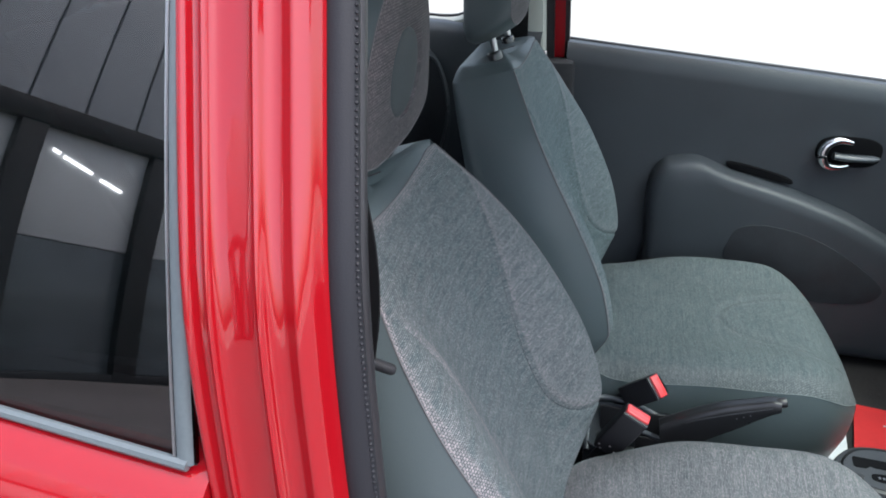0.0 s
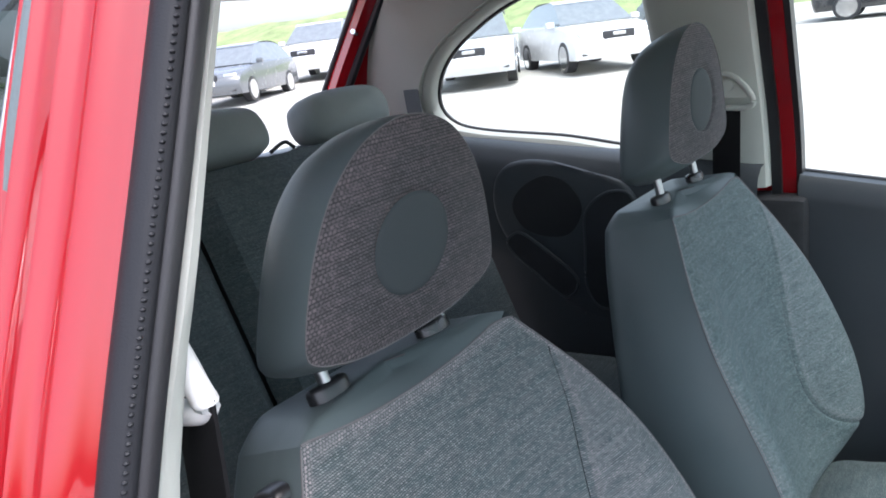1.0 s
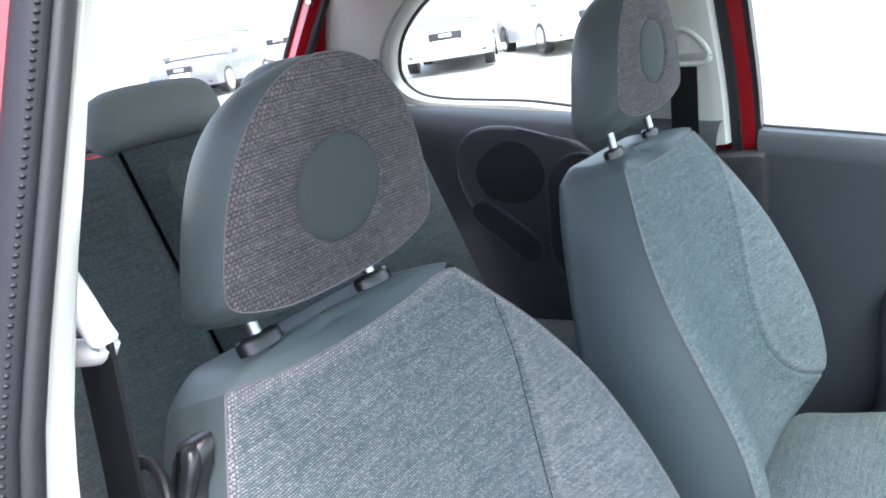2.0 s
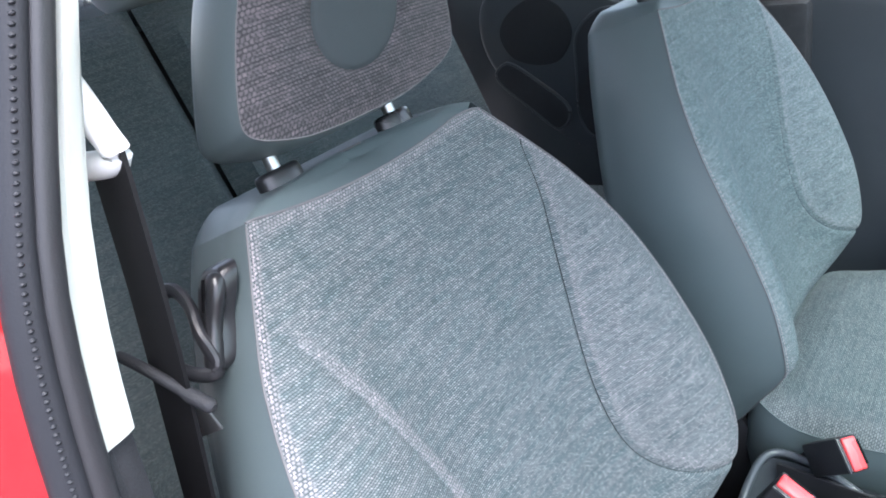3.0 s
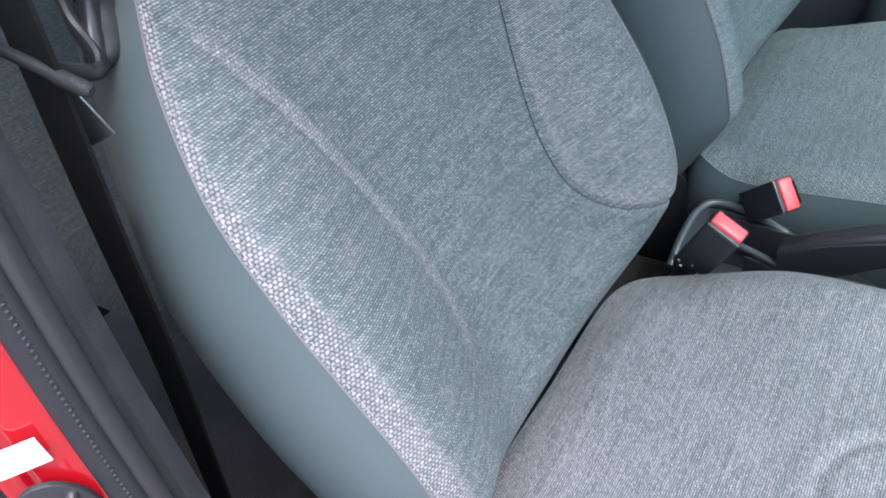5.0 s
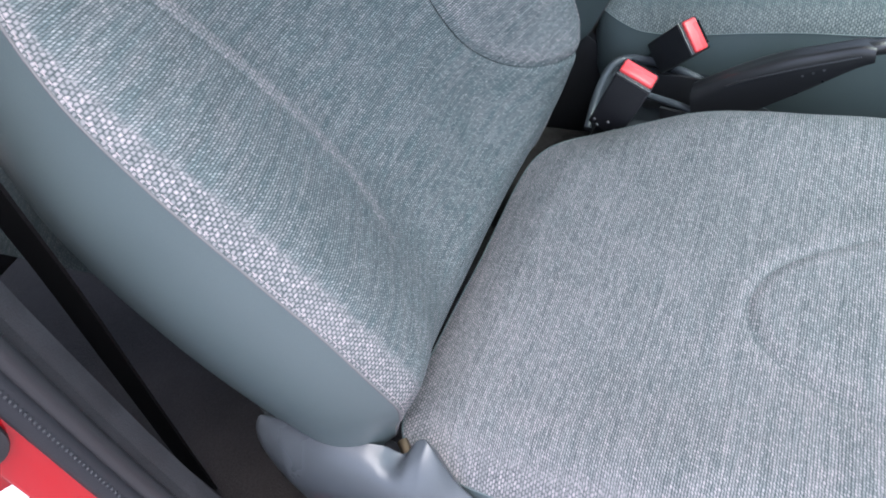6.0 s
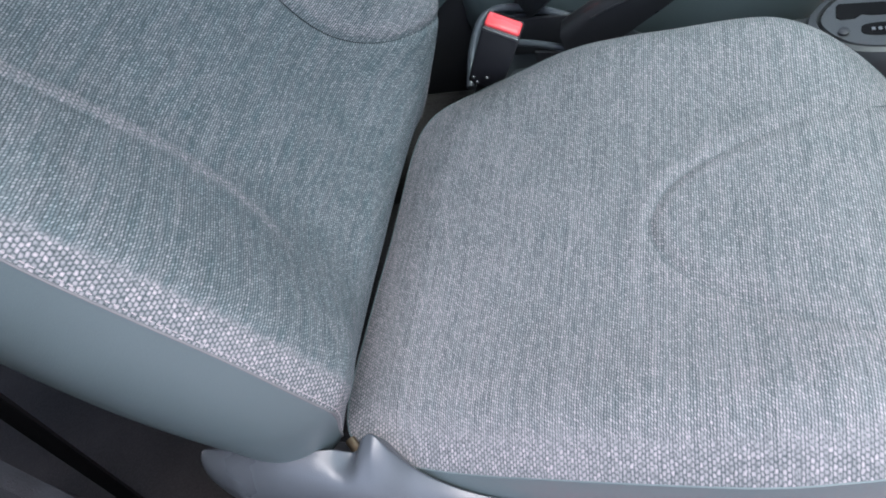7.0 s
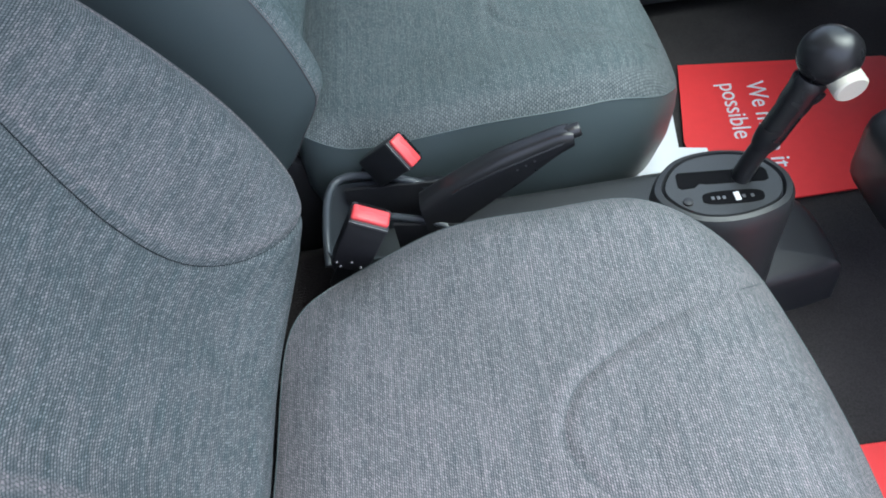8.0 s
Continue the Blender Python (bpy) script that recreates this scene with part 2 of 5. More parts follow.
def grid(rows, uvs=None, closed=False, cap_a=False, cap_b=False):
    """A skin over rows of points; closed: each row is a loop."""
    bm = bmesh.new()
    lay = bm.loops.layers.uv.new("UVMap") if uvs else None
    vs = [[bm.verts.new(p) for p in r] for r in rows]
    n = len(rows[0])
    for i in range(len(rows) - 1):
        for j in range(n if closed else n - 1):
            k = (j + 1) % n
            q = ((i, j), (i, k), (i + 1, k), (i + 1, j))
            f = bm.faces.new([vs[a][b] for a, b in q])
            if lay:
                for lp, (a, b) in zip(f.loops, q):
                    lp[lay].uv = uvs[a][b]
    if cap_a:
        bm.faces.new(vs[0])
    if cap_b:
        bm.faces.new(list(reversed(vs[-1])))
    return bm


def join(*bms):
    """Joins several bmeshes into the first."""
    for other in bms[1:]:
        me = bpy.data.meshes.new("tmp")
        other.to_mesh(me)
        other.free()
        bms[0].from_mesh(me)
        bpy.data.meshes.remove(me)
    return bms[0]


def box(size, at=(0, 0, 0), bevel=0.0, turn=None, seg=2, taper=None):
    bm = bmesh.new()
    bmesh.ops.create_cube(bm, size=1)
    for v in bm.verts:
        v.co = Vector((v.co.x * size[0], v.co.y * size[1], v.co.z * size[2]))
        if taper and v.co.z > 0:
            v.co.x *= taper[0]
            v.co.y *= taper[1]
    if bevel:
        bmesh.ops.bevel(bm, geom=list(bm.edges), offset=bevel, segments=seg, profile=0.5, affect="EDGES")
    m = Matrix.Translation(at)
    if turn is not None:
        m = m @ turn
    bmesh.ops.transform(bm, matrix=m, verts=bm.verts)
    return bm


def prism(outline, depth, to=None, bevel=0.0, seg=2):
    """A plate: a flat outline in XY, thick along Z from 0 to depth, moved by the pose to."""
    bm = bmesh.new()
    a = [bm.verts.new((x, y, 0)) for x, y in outline]
    f = bm.faces.new(a)
    ret = bmesh.ops.extrude_face_region(bm, geom=[f])
    for v in ret["geom"]:
        if isinstance(v, bmesh.types.BMVert):
            v.co.z += depth
    if bevel:
        es = [e for e in bm.edges if abs(e.verts[0].co.z - e.verts[1].co.z) < 1e-6 and e.verts[0].co.z > depth / 2]
        bmesh.ops.bevel(bm, geom=es, offset=bevel, segments=seg, profile=0.5, affect="EDGES")
    if to is not None:
        bmesh.ops.transform(bm, matrix=to, verts=bm.verts)
    return bm


def tube(path, radius, n=10, closed=False, flat=1.0, up=(0, 0, 1)):
    """A round rod along a path of points; flat squeezes it along its second axis; radius may be a list."""
    pts = [Vector(p) for p in path]
    rows = []
    m = len(pts)
    for i, p in enumerate(pts):
        if closed:
            d = pts[(i + 1) % m] - pts[i - 1]
        else:
            d = pts[min(i + 1, m - 1)] - pts[max(i - 1, 0)]
        d.normalize()
        a = d.cross(Vector(up))
        if a.length < 1e-4:
            a = d.cross(Vector((1, 0, 0)))
        a.normalize()
        b = d.cross(a)
        r = radius[i] if isinstance(radius, (list, tuple)) else radius
        rows.append([p + r * (math.cos(t) * a + flat * math.sin(t) * b) for t in (2 * math.pi * k / n for k in range(n))])
    if closed:
        rows.append(rows[0])
        bm = grid(rows, closed=True)
        bmesh.ops.remove_doubles(bm, verts=bm.verts, dist=1e-6)
        return bm
    return grid(rows, closed=True, cap_a=True, cap_b=True)


def spline(ctrl, n, closed=False):
    """n points on a smooth curve through the control points."""
    c = [np.array(p, float) for p in ctrl]
    m = len(c)
    segs = m if closed else m - 1
    out = []
    for k in range(n):
        s = k * segs / n if closed else k * segs / (n - 1)
        i = min(int(s), segs - 1)
        f = s - i
        if closed:
            p0, p1, p2, p3 = c[i - 1], c[i], c[(i + 1) % m], c[(i + 2) % m]
        else:
            p0, p1, p2, p3 = c[max(i - 1, 0)], c[i], c[i + 1], c[min(i + 2, m - 1)]
        out.append(0.5 * (2 * p1 + (p2 - p0) * f + (2 * p0 - 5 * p1 + 4 * p2 - p3) * f * f + (3 * p1 - p0 - 3 * p2 + p3) * f ** 3))
    return out


def table(xs, ys, x):
    """Smooth look-up in a table."""
    xs = list(xs)
    x = min(max(x, xs[0]), xs[-1])
    i = max(k for k in range(len(xs) - 1) if xs[k] <= x or k == 0)
    h = xs[i + 1] - xs[i]
    f = (x - xs[i]) / h

    def slope(k):
        a, b = max(k - 1, 0), min(k + 1, len(xs) - 1)
        return (ys[b] - ys[a]) / (xs[b] - xs[a])
    return ((2 * f ** 3 - 3 * f * f + 1) * ys[i] + (f ** 3 - 2 * f * f + f) * h * slope(i)
            + (3 * f * f - 2 * f ** 3) * ys[i + 1] + (f ** 3 - f * f) * h * slope(i + 1))


def step(a, b, x):
    t = min(max((x - a) / (b - a), 0), 1)
    return t * t * (3 - 2 * t)


def mirrored(half):
    """A closed outline from its right half, given from bottom to top, with points on the axis at both ends."""
    return list(half) + [(-x, y) for x, y in reversed(half[1:-1])]


def gap_to(line, x, y):
    """The distance from a point to a polyline (numpy array)."""
    a, b = line[:-1], line[1:]
    d = b - a
    t = np.clip(((np.array((x, y)) - a) * d).sum(1) / (d * d).sum(1), 0, 1)
    return float(np.sqrt(((a + t[:, None] * d - np.array((x, y))) ** 2).sum(1)).min())


def ribbon(path, width, across, thick=0.0014):
    """A flat strap along a path; across: the direction of its width."""
    a = Vector(across).normalized()
    rows = []
    pts = [Vector(p) for p in path]
    for i, p in enumerate(pts):
        d = (pts[min(i + 1, len(pts) - 1)] - pts[max(i - 1, 0)]).normalized()
        c = (a - d * a.dot(d)).normalized()
        nrm = d.cross(c)
        h = width / 2
        rows.append([p - c * h - nrm * thick, p - c * h * 0.5 - nrm * thick * 1.3, p + c * h * 0.5 - nrm * thick * 1.3, p + c * h - nrm * thick,
                     p + c * h + nrm * thick, p + c * h * 0.5 + nrm * thick * 1.3, p - c * h * 0.5 + nrm * thick * 1.3, p - c * h + nrm * thick])
    return grid(rows, closed=True, cap_a=True, cap_b=True)


def oval(cx, cz, rx, rz, tilt=0.0, n=36, power=1.0):
    out = []
    for k in range(n):
        a = 2 * math.pi * k / n
        x = rx * math.copysign(abs(math.cos(a)) ** power, math.cos(a))
        z = rz * math.copysign(abs(math.sin(a)) ** power, math.sin(a))
        c, s = math.cos(tilt), math.sin(tilt)
        out.append((cx + c * x - s * z, cz + s * x + c * z))
    return out


# ---- front seats ----
LEAN = radians(21.4)


def bp(u, v, w):
    """A point of the backrest: u up along it, v across, w forward out of it."""
    return (-math.sin(LEAN) * u + math.cos(LEAN) * w, v, math.cos(LEAN) * u + math.sin(LEAN) * w)


HW_U = (-0.03, 0.03, 0.08, 0.13, 0.20, 0.258, 0.336, 0.405, 0.474, 0.514, 0.57, 0.60)
HW_V = (0.205, 0.222, 0.236, 0.243, 0.247, 0.249, 0.248, 0.239, 0.214, 0.191, 0.155, 0.136)
WP_U = (-0.03, 0.03, 0.08, 0.13, 0.20, 0.258, 0.336, 0.405, 0.474, 0.514, 0.57, 0.60)
WP_W = (0.030, 0.050, 0.074, 0.085, 0.089, 0.084, 0.071, 0.056, 0.040, 0.031, 0.019, 0.013)
HR_U = (-0.03, 0.10, 0.20, 0.32, 0.40, 0.47, 0.55, 0.60)
HR_V = (0.235, 0.250, 0.256, 0.252, 0.233, 0.207, 0.172, 0.150)
SEAM = np.array(spline([(0.222, 0.610), (0.199, 0.560), (0.182, 0.518), (0.165, 0.470), (0.147, 0.424), (0.131, 0.370), (0.114, 0.300), (0.107, 0.250), (0.109, 0.205), (0.122, 0.166), (0.148, 0.132), (0.190, 0.104), (0.240, 0.090)], 60))
SEAM_IN = SEAM - np.array([(0.006 * min(1, max(0, (u - 0.09) / 0.10)), 0.003 * max(0, 1 - abs(u - 0.12) / 0.06)) for v, u in SEAM])


def half_width(u, v):
    """The edge's distance from the middle; the inboard edge draws in at the foot."""
    hw = table(HW_U, HW_V, u)
    return hw if v < 0 else hw * (1 - 0.12 * step(0.13, 0.03, u))


def front_w(u, v):
    """How far the cover stands forward: a hollow middle between bolsters that roll over at the piping."""
    hw = half_width(u, v)
    wp = table(WP_U, WP_W, u)
    r = min(abs(v) / hw, 1)
    mid = 0.021 + 0.006 * math.exp(-((u - 0.20) / 0.14) ** 2) - 0.006 * step(0.45, 0.58, u)
    roll = 0.009 * step(0.52, 0.36, u)
    w = mid + (wp + roll - mid) * step(0.22, 0.93, r) - roll * max(0, (r - 0.86) / 0.14) ** 2
    w = 0.028 + (w - 0.028) * (step(0.015, 0.105, u) if v < 0 else step(0.0, 0.12, u))
    w -= (0.062 - 0.016 * r ** 4) * max(0, (0.072 - u) / 0.072) ** 2
    g = gap_to(SEAM if v < 0 else SEAM_IN, abs(v), u)
    side = 0.6 * (1 - 0.75 * step(0.40, 0.25, u)) if v < 0 else 1
    return w - (0.0030 * math.exp(-(g / 0.0024) ** 2) - 0.0012 * math.exp(-((g - 0.009) / 0.007) ** 2)) * step(0.995, 0.93, r) * side


SEAM_U = [0.610, 0.518, 0.424, 0.300, 0.205, 0.166, 0.132, 0.104, 0.090]
SEAM_V = [0.222, 0.182, 0.147, 0.114, 0.109, 0.122, 0.148, 0.190, 0.240]


def cover_top(c):
    """The cover's upper edge dips towards the middle; c runs across from -1 to 1."""
    return 0.583 - 0.013 * max(0, 1 - (c / 0.95) ** 2) - 0.010 * max(0, (c - 0.7) / 0.3) ** 2


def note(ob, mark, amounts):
    """Notes for each point of a cover how far its knots open into basket weave ("rim") or turn rosy."""
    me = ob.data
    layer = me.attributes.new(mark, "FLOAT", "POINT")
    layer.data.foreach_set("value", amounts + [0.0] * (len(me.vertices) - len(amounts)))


def backrest(parent):
    us = [0.583 * i / 235 for i in range(236)]
    cols = [-1 + 2 * j / 280 for j in range(281)]
    rows, uvs, rim, rose_cast = [], [], [], []
    for u in us:
        row, uv = [], []
        for c in cols:
            ul = u * cover_top(c) / 0.583
            hw = half_width(ul, c)
            v = c * hw
            row.append(bp(ul, v, front_w(ul, v)))
            uv.append((v, ul))
            seam = gap_to(SEAM if c < 0 else SEAM_IN, abs(v), ul) * (1 if abs(v) > table([-q for q in SEAM_U], SEAM_V, -ul) else -1)
            width = 0.010 + (0.013 * step(0.46, 0.28, ul) if c < 0 else 0.0)
            edge = step(width * 1.25, width * 0.55, hw - abs(v)) * (1 if c < 0 else 0.5)
            inner = 0.44 * step(0.008, 0.003, abs(seam + 0.007)) * step(0.10, 0.22, ul) * step(0.54, 0.44, ul) if c < 0 else 0
            rim.append(max(edge, inner, 0.45 * step(0.014, 0.007, cover_top(c) - ul)))
            rose_cast.append(0.0 if c < 0 else 0.30 * step(-0.002, 0.006, seam) + 0.35 * math.exp(-((seam - 0.008) / 0.006) ** 2))
        rows.append(row)
        uvs.append(uv)
    cover = part("backrest_cover", grid(rows, uvs), FABRIC, parent, "grey ribbed woven fabric")
    note(cover, "rim", rim)
    note(cover, "rose_cast", rose_cast)
    # side and rear shell: from one edge round the back to the other
    shell_rows = []
    for u in us:
        wr = -0.100 - 0.01 * step(0.5, 0.0, u)
        hr = table(HR_U, HR_V, u)
        halves = []
        for sgn in (1, -1):
            hw = half_width(u, sgn)
            wp = front_w(u, sgn * hw)
            side = []
            for k in range(15):
                f = k / 14
                bulge = 0.012 * math.sin(math.pi * f) * step(0.62, 0.45, u)
                round_top = 0.012 * max(0, (u - 0.49) / 0.095) ** 2.5 * min(1, 2 * f)
                side.append((sgn * (hw + (hr - hw) * (1 - (1 - f) ** 2.2) + bulge - round_top), wp + (wr + 0.03 - wp) * f))
            for k in range(1, 7):
                a = math.pi / 2 * k / 6
                side.append((sgn * (hr - 0.03 * (1 - math.cos(a)) - 0.012 * max(0, (u - 0.49) / 0.095) ** 2.5), wr + 0.03 - 0.03 * math.sin(a)))
            halves.append(side)
        loop = halves[0] + list(reversed(halves[1]))
        shell_rows.append([bp(u, x, w) for x, w in loop])
    bm = grid(shell_rows)
    # rounded top
    fr = [Vector(p) for p in rows[-1][14:-14:14]]
    loop = [Vector(p) for p in shell_rows[-1]] + fr
    mid = sum(loop, Vector()) / len(loop)
    up = Vector(bp(1, 0, 0))
    caps = [loop]
    fwd = Vector(bp(0, 0, 1))

    def rise(p):
        return 0.013 * min(max((0.02 - p.dot(fwd)) / 0.11, 0), 1)
    for k in range(1, 7):
        a = math.pi / 2 * k / 6
        caps.append([p + up * (0.009 + rise(p)) * math.sin(a) + (mid - p).normalized() * (0.022 * math.sin(a) + 0.012 * (1 - math.cos(a))) for p in loop])
    for k in range(1, 6):
        f = k / 6
        caps.append([p.lerp(mid + up * 0.019, f) for p in caps[6]])
    top = grid(caps, closed=True, cap_b=True)
    shell = part("backrest_shell", join(bm, top), VINYL, parent, "smooth grey-green vinyl side panels")
    shell.data.set_sharp_from_angle(angle=radians(80))
    for sgn, j in ((1, -1), (-1, 0)):
        part("piping", tube([r[j] for r in rows[::3]], 0.0010, 8), PIPING, cover)
    # the crease's shade drawn as a thin dark thread along the inboard seam
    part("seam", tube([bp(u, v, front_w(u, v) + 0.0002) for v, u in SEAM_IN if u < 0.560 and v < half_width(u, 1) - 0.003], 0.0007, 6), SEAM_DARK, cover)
    part("piping", tube(rows[-1][::8], 0.0012, 8), PIPING, cover)
    for sgn in (-1, 1):
        dashes = []
        for k in range(105):
            u = 0.02 + 0.0053 * k
            v = sgn * (half_width(u, sgn) - 0.0032)
            v2 = sgn * (half_width(u + 0.003, sgn) - 0.0032)
            a, b = Vector(bp(u, v, front_w(u, v) + 0.0004)), Vector(bp(u + 0.003, v2, front_w(u + 0.003, v2) + 0.0004))
            dashes.append(tube([a, b], 0.00045, 5))
        part("edge_stitching", join(*dashes), STITCH, cover, "pale pink edge stitching")["kind"] = "stuff"
    part("top_crease", tube([bp(0.5975, 0.005 - 0.004 * math.sin(k / 10 * math.pi), 0.0 - 0.085 * k / 10) for k in range(11)], 0.0008, 6), PIPING, cover)


def headrest(parent):
    half = [(0, 0.617), (0.06, 0.619), (0.098, 0.626), (0.121, 0.634), (0.130, 0.645), (0.127, 0.670), (0.116, 0.706), (0.101, 0.735), (0.084, 0.755), (0.060, 0.773), (0.031, 0.784), (0, 0.788)]
    out = spline(mirrored([(0.985 * y, z) for y, z in half]), 96, True)
    mid = np.array((0, 0.70))

    def hp(p, dw):
        return bp(p[1], p[0], 0.040 + 0.56 * (p[1] - 0.637) + dw)

    def ring(scale, dw):
        return [hp(mid + (p - mid) * scale + np.array((0, -0.22 * dw * step(0.66, 0.77, p[1]))), dw) for p in out]
    rows = [ring(1, 0.0), ring(1.013, -0.008), ring(1.020, -0.025), ring(1.014, -0.046), ring(0.985, -0.067), ring(0.93, -0.083), ring(0.84, -0.095), ring(0.68, -0.103), ring(0.4, -0.107), ring(0.1, -0.108)]
    shell = part("headrest_shell", grid(rows, closed=True, cap_b=True), VINYL, parent, "grey vinyl headrest shell")
    c0 = np.array((0, 0.690))
    disc = [c0 + np.array((0.050, 0.040)) * (p - c0) / np.linalg.norm(p - c0) for p in out]
    rows, uvs = [], []
    for k in range(25):
        f = k / 24
        pts = [p + (q - p) * f for p, q in zip(out, disc)]
        w = 0.008 * math.sin(f * math.pi / 2) - 0.004 * step(0.9, 1.0, f)
        rows.append([hp(p, w) for p in pts])
        uvs.append([(p[0], p[1]) for p in pts])
    face = part("headrest_face", grid(rows, uvs, closed=True), FABRIC_COARSE, parent, "coarse woven grey fabric")
    note(face, "rim", [0.14 + 0.42 * step(0.40, 0.05, k / 24) * step(0.06, -0.08, p[0]) for k in range(25) for p in out])
    note(face, "rose_cast", [0.25 * step(0.6, 0.2, k / 24) for k in range(25) for p in out])
    rows = []
    for s, w in ((1.0, 0.0038), (0.97, 0.0052), (0.9, 0.0065), (0.6, 0.008), (0.3, 0.0085), (0.05, 0.0086)):
        rows.append([hp(c0 + (p - c0) * s, w) for p in disc])
    part("round_inset", grid(rows, closed=True, cap_b=True), INSET, face, "smooth dark round inset")
    part("piping", tube([hp(p, 0.0002) for p in out], 0.0006, 8, True), PIPING, face)
    for sgn in (-1, 1):
        post = part("headrest_post", tube([bp(0.57, sgn * 0.075, -0.024), bp(0.66, sgn * 0.075, -0.018)], 0.0062, 16), POST, parent, "bright steel post")
        o = [(0.021 * math.cos(a) * (1.0 if math.cos(a) < 0 else 1.25), 0.0125 * math.sin(a)) for a in (2 * math.pi * k / 28 for k in range(28))]
        m = Matrix((( -math.sin(LEAN) * 0, math.cos(LEAN), -math.sin(LEAN), 0), (1, 0, 0, 0), (0, math.sin(LEAN), math.cos(LEAN), 0), (0, 0, 0, 1)))
        m = Matrix.Translation(bp(0.594, sgn * 0.075, -0.024)) @ m
        part("post_collar", prism(o, 0.016, m, 0.005, 3), SATIN, parent, "black oval collar")


CUSHION = [(0, -0.011), (0.10, -0.010), (0.160, 0.002), (0.198, 0.036), (0.223, 0.092), (0.241, 0.17), (0.240, 0.27), (0.232, 0.365), (0.199, 0.433), (0.144, 0.484), (0.06, 0.509),
           (-0.06, 0.519), (-0.148, 0.503), (-0.214, 0.453), (-0.242, 0.37), (-0.247, 0.27), (-0.244, 0.17), (-0.237, 0.075), (-0.224, 0.010), (-0.190, -0.013), (-0.10, -0.014)]
C_SEAM = np.array(spline([(0.108, 0.47), (0.080, 0.395), (0.053, 0.325), (0.024, 0.278), (-0.004, 0.260), (-0.030, 0.255), (-0.058, 0.266), (-0.086, 0.293), (-0.110, 0.335), (-0.126, 0.375), (-0.132, 0.42), (-0.134, 0.47)], 60))


def cushion(parent):
    out = spline(CUSHION, 140, True)
    mid = np.array((0, 0.25))

    def top_z(p, r):
        z = 0.019 + 0.10 * p[1] - 0.06 * max(0, p[1] - 0.36) ** 2 / 0.02
        z += 0.019 * step(0.06, 0.26, p[1]) * (1 - 0.4 * step(0.36, 0.48, p[1])) * step(0.09, 0.20, abs(p[0]))
        z -= (0.034 - 0.018 * step(0.06, -0.01, p[1])) * max(0, (r - 0.76) / 0.24) ** 2.2 * (1 - 0.4 * step(0.06, 0.16, p[0]) * step(0.30, 0.14, p[1]))
        g = gap_to(C_SEAM, p[0], p[1])
        return z - 0.0030 * math.exp(-(g / 0.0048) ** 2) + 0.0010 * math.exp(-((g - 0.014) / 0.010) ** 2)
    rows, uvs = [], []
    for k in range(61):
        r = 1 - k / 60 * 0.995
        pts = [mid + (p - mid) * r for p in out]
        rows.append([(p[1], p[0], top_z(p, r)) for p in pts])
        uvs.append([(p[0], p[1]) for p in pts])
    cover = part("cushion_cover", grid(rows, uvs, closed=True, cap_b=True), FABRIC_ROSY, parent, "grey ribbed woven fabric")
    note(cover, "rim", [0.55 * step(0.86, 0.95, 1 - k / 60 * 0.995) * (0.2 + 0.8 * step(0.0, -0.15, p[1])) for k, r in enumerate(rows) for p in r])
    note(cover, "rose_cast", [0.25 * math.exp(-((gap_to(C_SEAM, p[1], p[0]) - 0.010) / 0.007) ** 2) for r in rows for p in r])
    edge = rows[0]
    side = [[(x, y, z) for x, y, z in edge]]
    for f, s, dz in ((0.1, 1.012, -0.012), (0.3, 1.022, -0.04), (0.6, 1.018, -0.08), (0.85, 0.985, -0.125), (1.0, 0.93, -0.15)):
        side.append([((x - 0.25) * s + 0.25, y * s, (z * (1 - f) - 0.01 * f) + dz * 1.0) for x, y, z in edge])
    shell = part("cushion_side", grid(side, closed=True, cap_b=True), VINYL, parent, "grey vinyl cushion side")
    part("piping", tube([(x, y, z - 0.0004) for x, y, z in edge], 0.0010, 8, True), VINYL, cover)
    part("seam", tube([(p[1], p[0], top_z(p, 0.5) + 0.0001) for p in C_SEAM], 0.0005, 6), THREAD, cover)


def seat_base(parent):
    for y in (-0.18, 0.18):
        part("seat_rail", box((0.50, 0.035, 0.05), (0.22, y, -0.235), 0.006), BLACK, parent, "black steel seat rail")
    part("seat_frame", box((0.36, 0.40, 0.10), (0.22, 0, -0.165), 0.02), BLACK, parent)


seat = thing("front_seat", "grey woven fabric car seat with vinyl sides and headrest", "car seat", (0.245, 0.718, 0.60), "front seats")
backrest(seat)
headrest(seat)
cushion(seat)
seat_base(seat)
passenger_seat = copy_thing(seat, pose(0.2425, 1.357, 0.5944))
UPRIGHT = pose(0, 0, 0, 0, 6.15)
for ob in passenger_seat.children:
    if ob.name.startswith(("backrest", "headrest", "post_collar")):
        ob.matrix_basis = UPRIGHT
    if ob.name.startswith(("headrest_shell", "headrest_face")):
        ob.matrix_basis = UPRIGHT @ Matrix.Translation(bp(0.617, 0, -0.02)) @ pose(0, 0, 0, 0, -15) @ Matrix.Translation(-Vector(bp(0.607, 0, -0.02)))
    if ob.name.startswith("cushion"):
        ob.matrix_basis = pose(0.012, 0.008, 0.030, 0, 6.2)
    # one passenger fabric in two tones: back painted as lit, cushion painted darker
    if ob.name.startswith(("cushion_cover", "backrest_cover")):
        ob.material_slots[0].link = "OBJECT"
        ob.material_slots[0].material = FABRIC_FINE if "cushion" in ob.name else FABRIC_EVEN_LIT

# ---- car body: floor, sides, roof ----
body = thing("hatchback", "red hatchback body shell with dark lower trim and pale pillar trim", "car body")


EDGE_Z = (0.25, 0.80, 0.92, 1.04, 1.10, 1.16, 1.22, 1.40, 1.60)
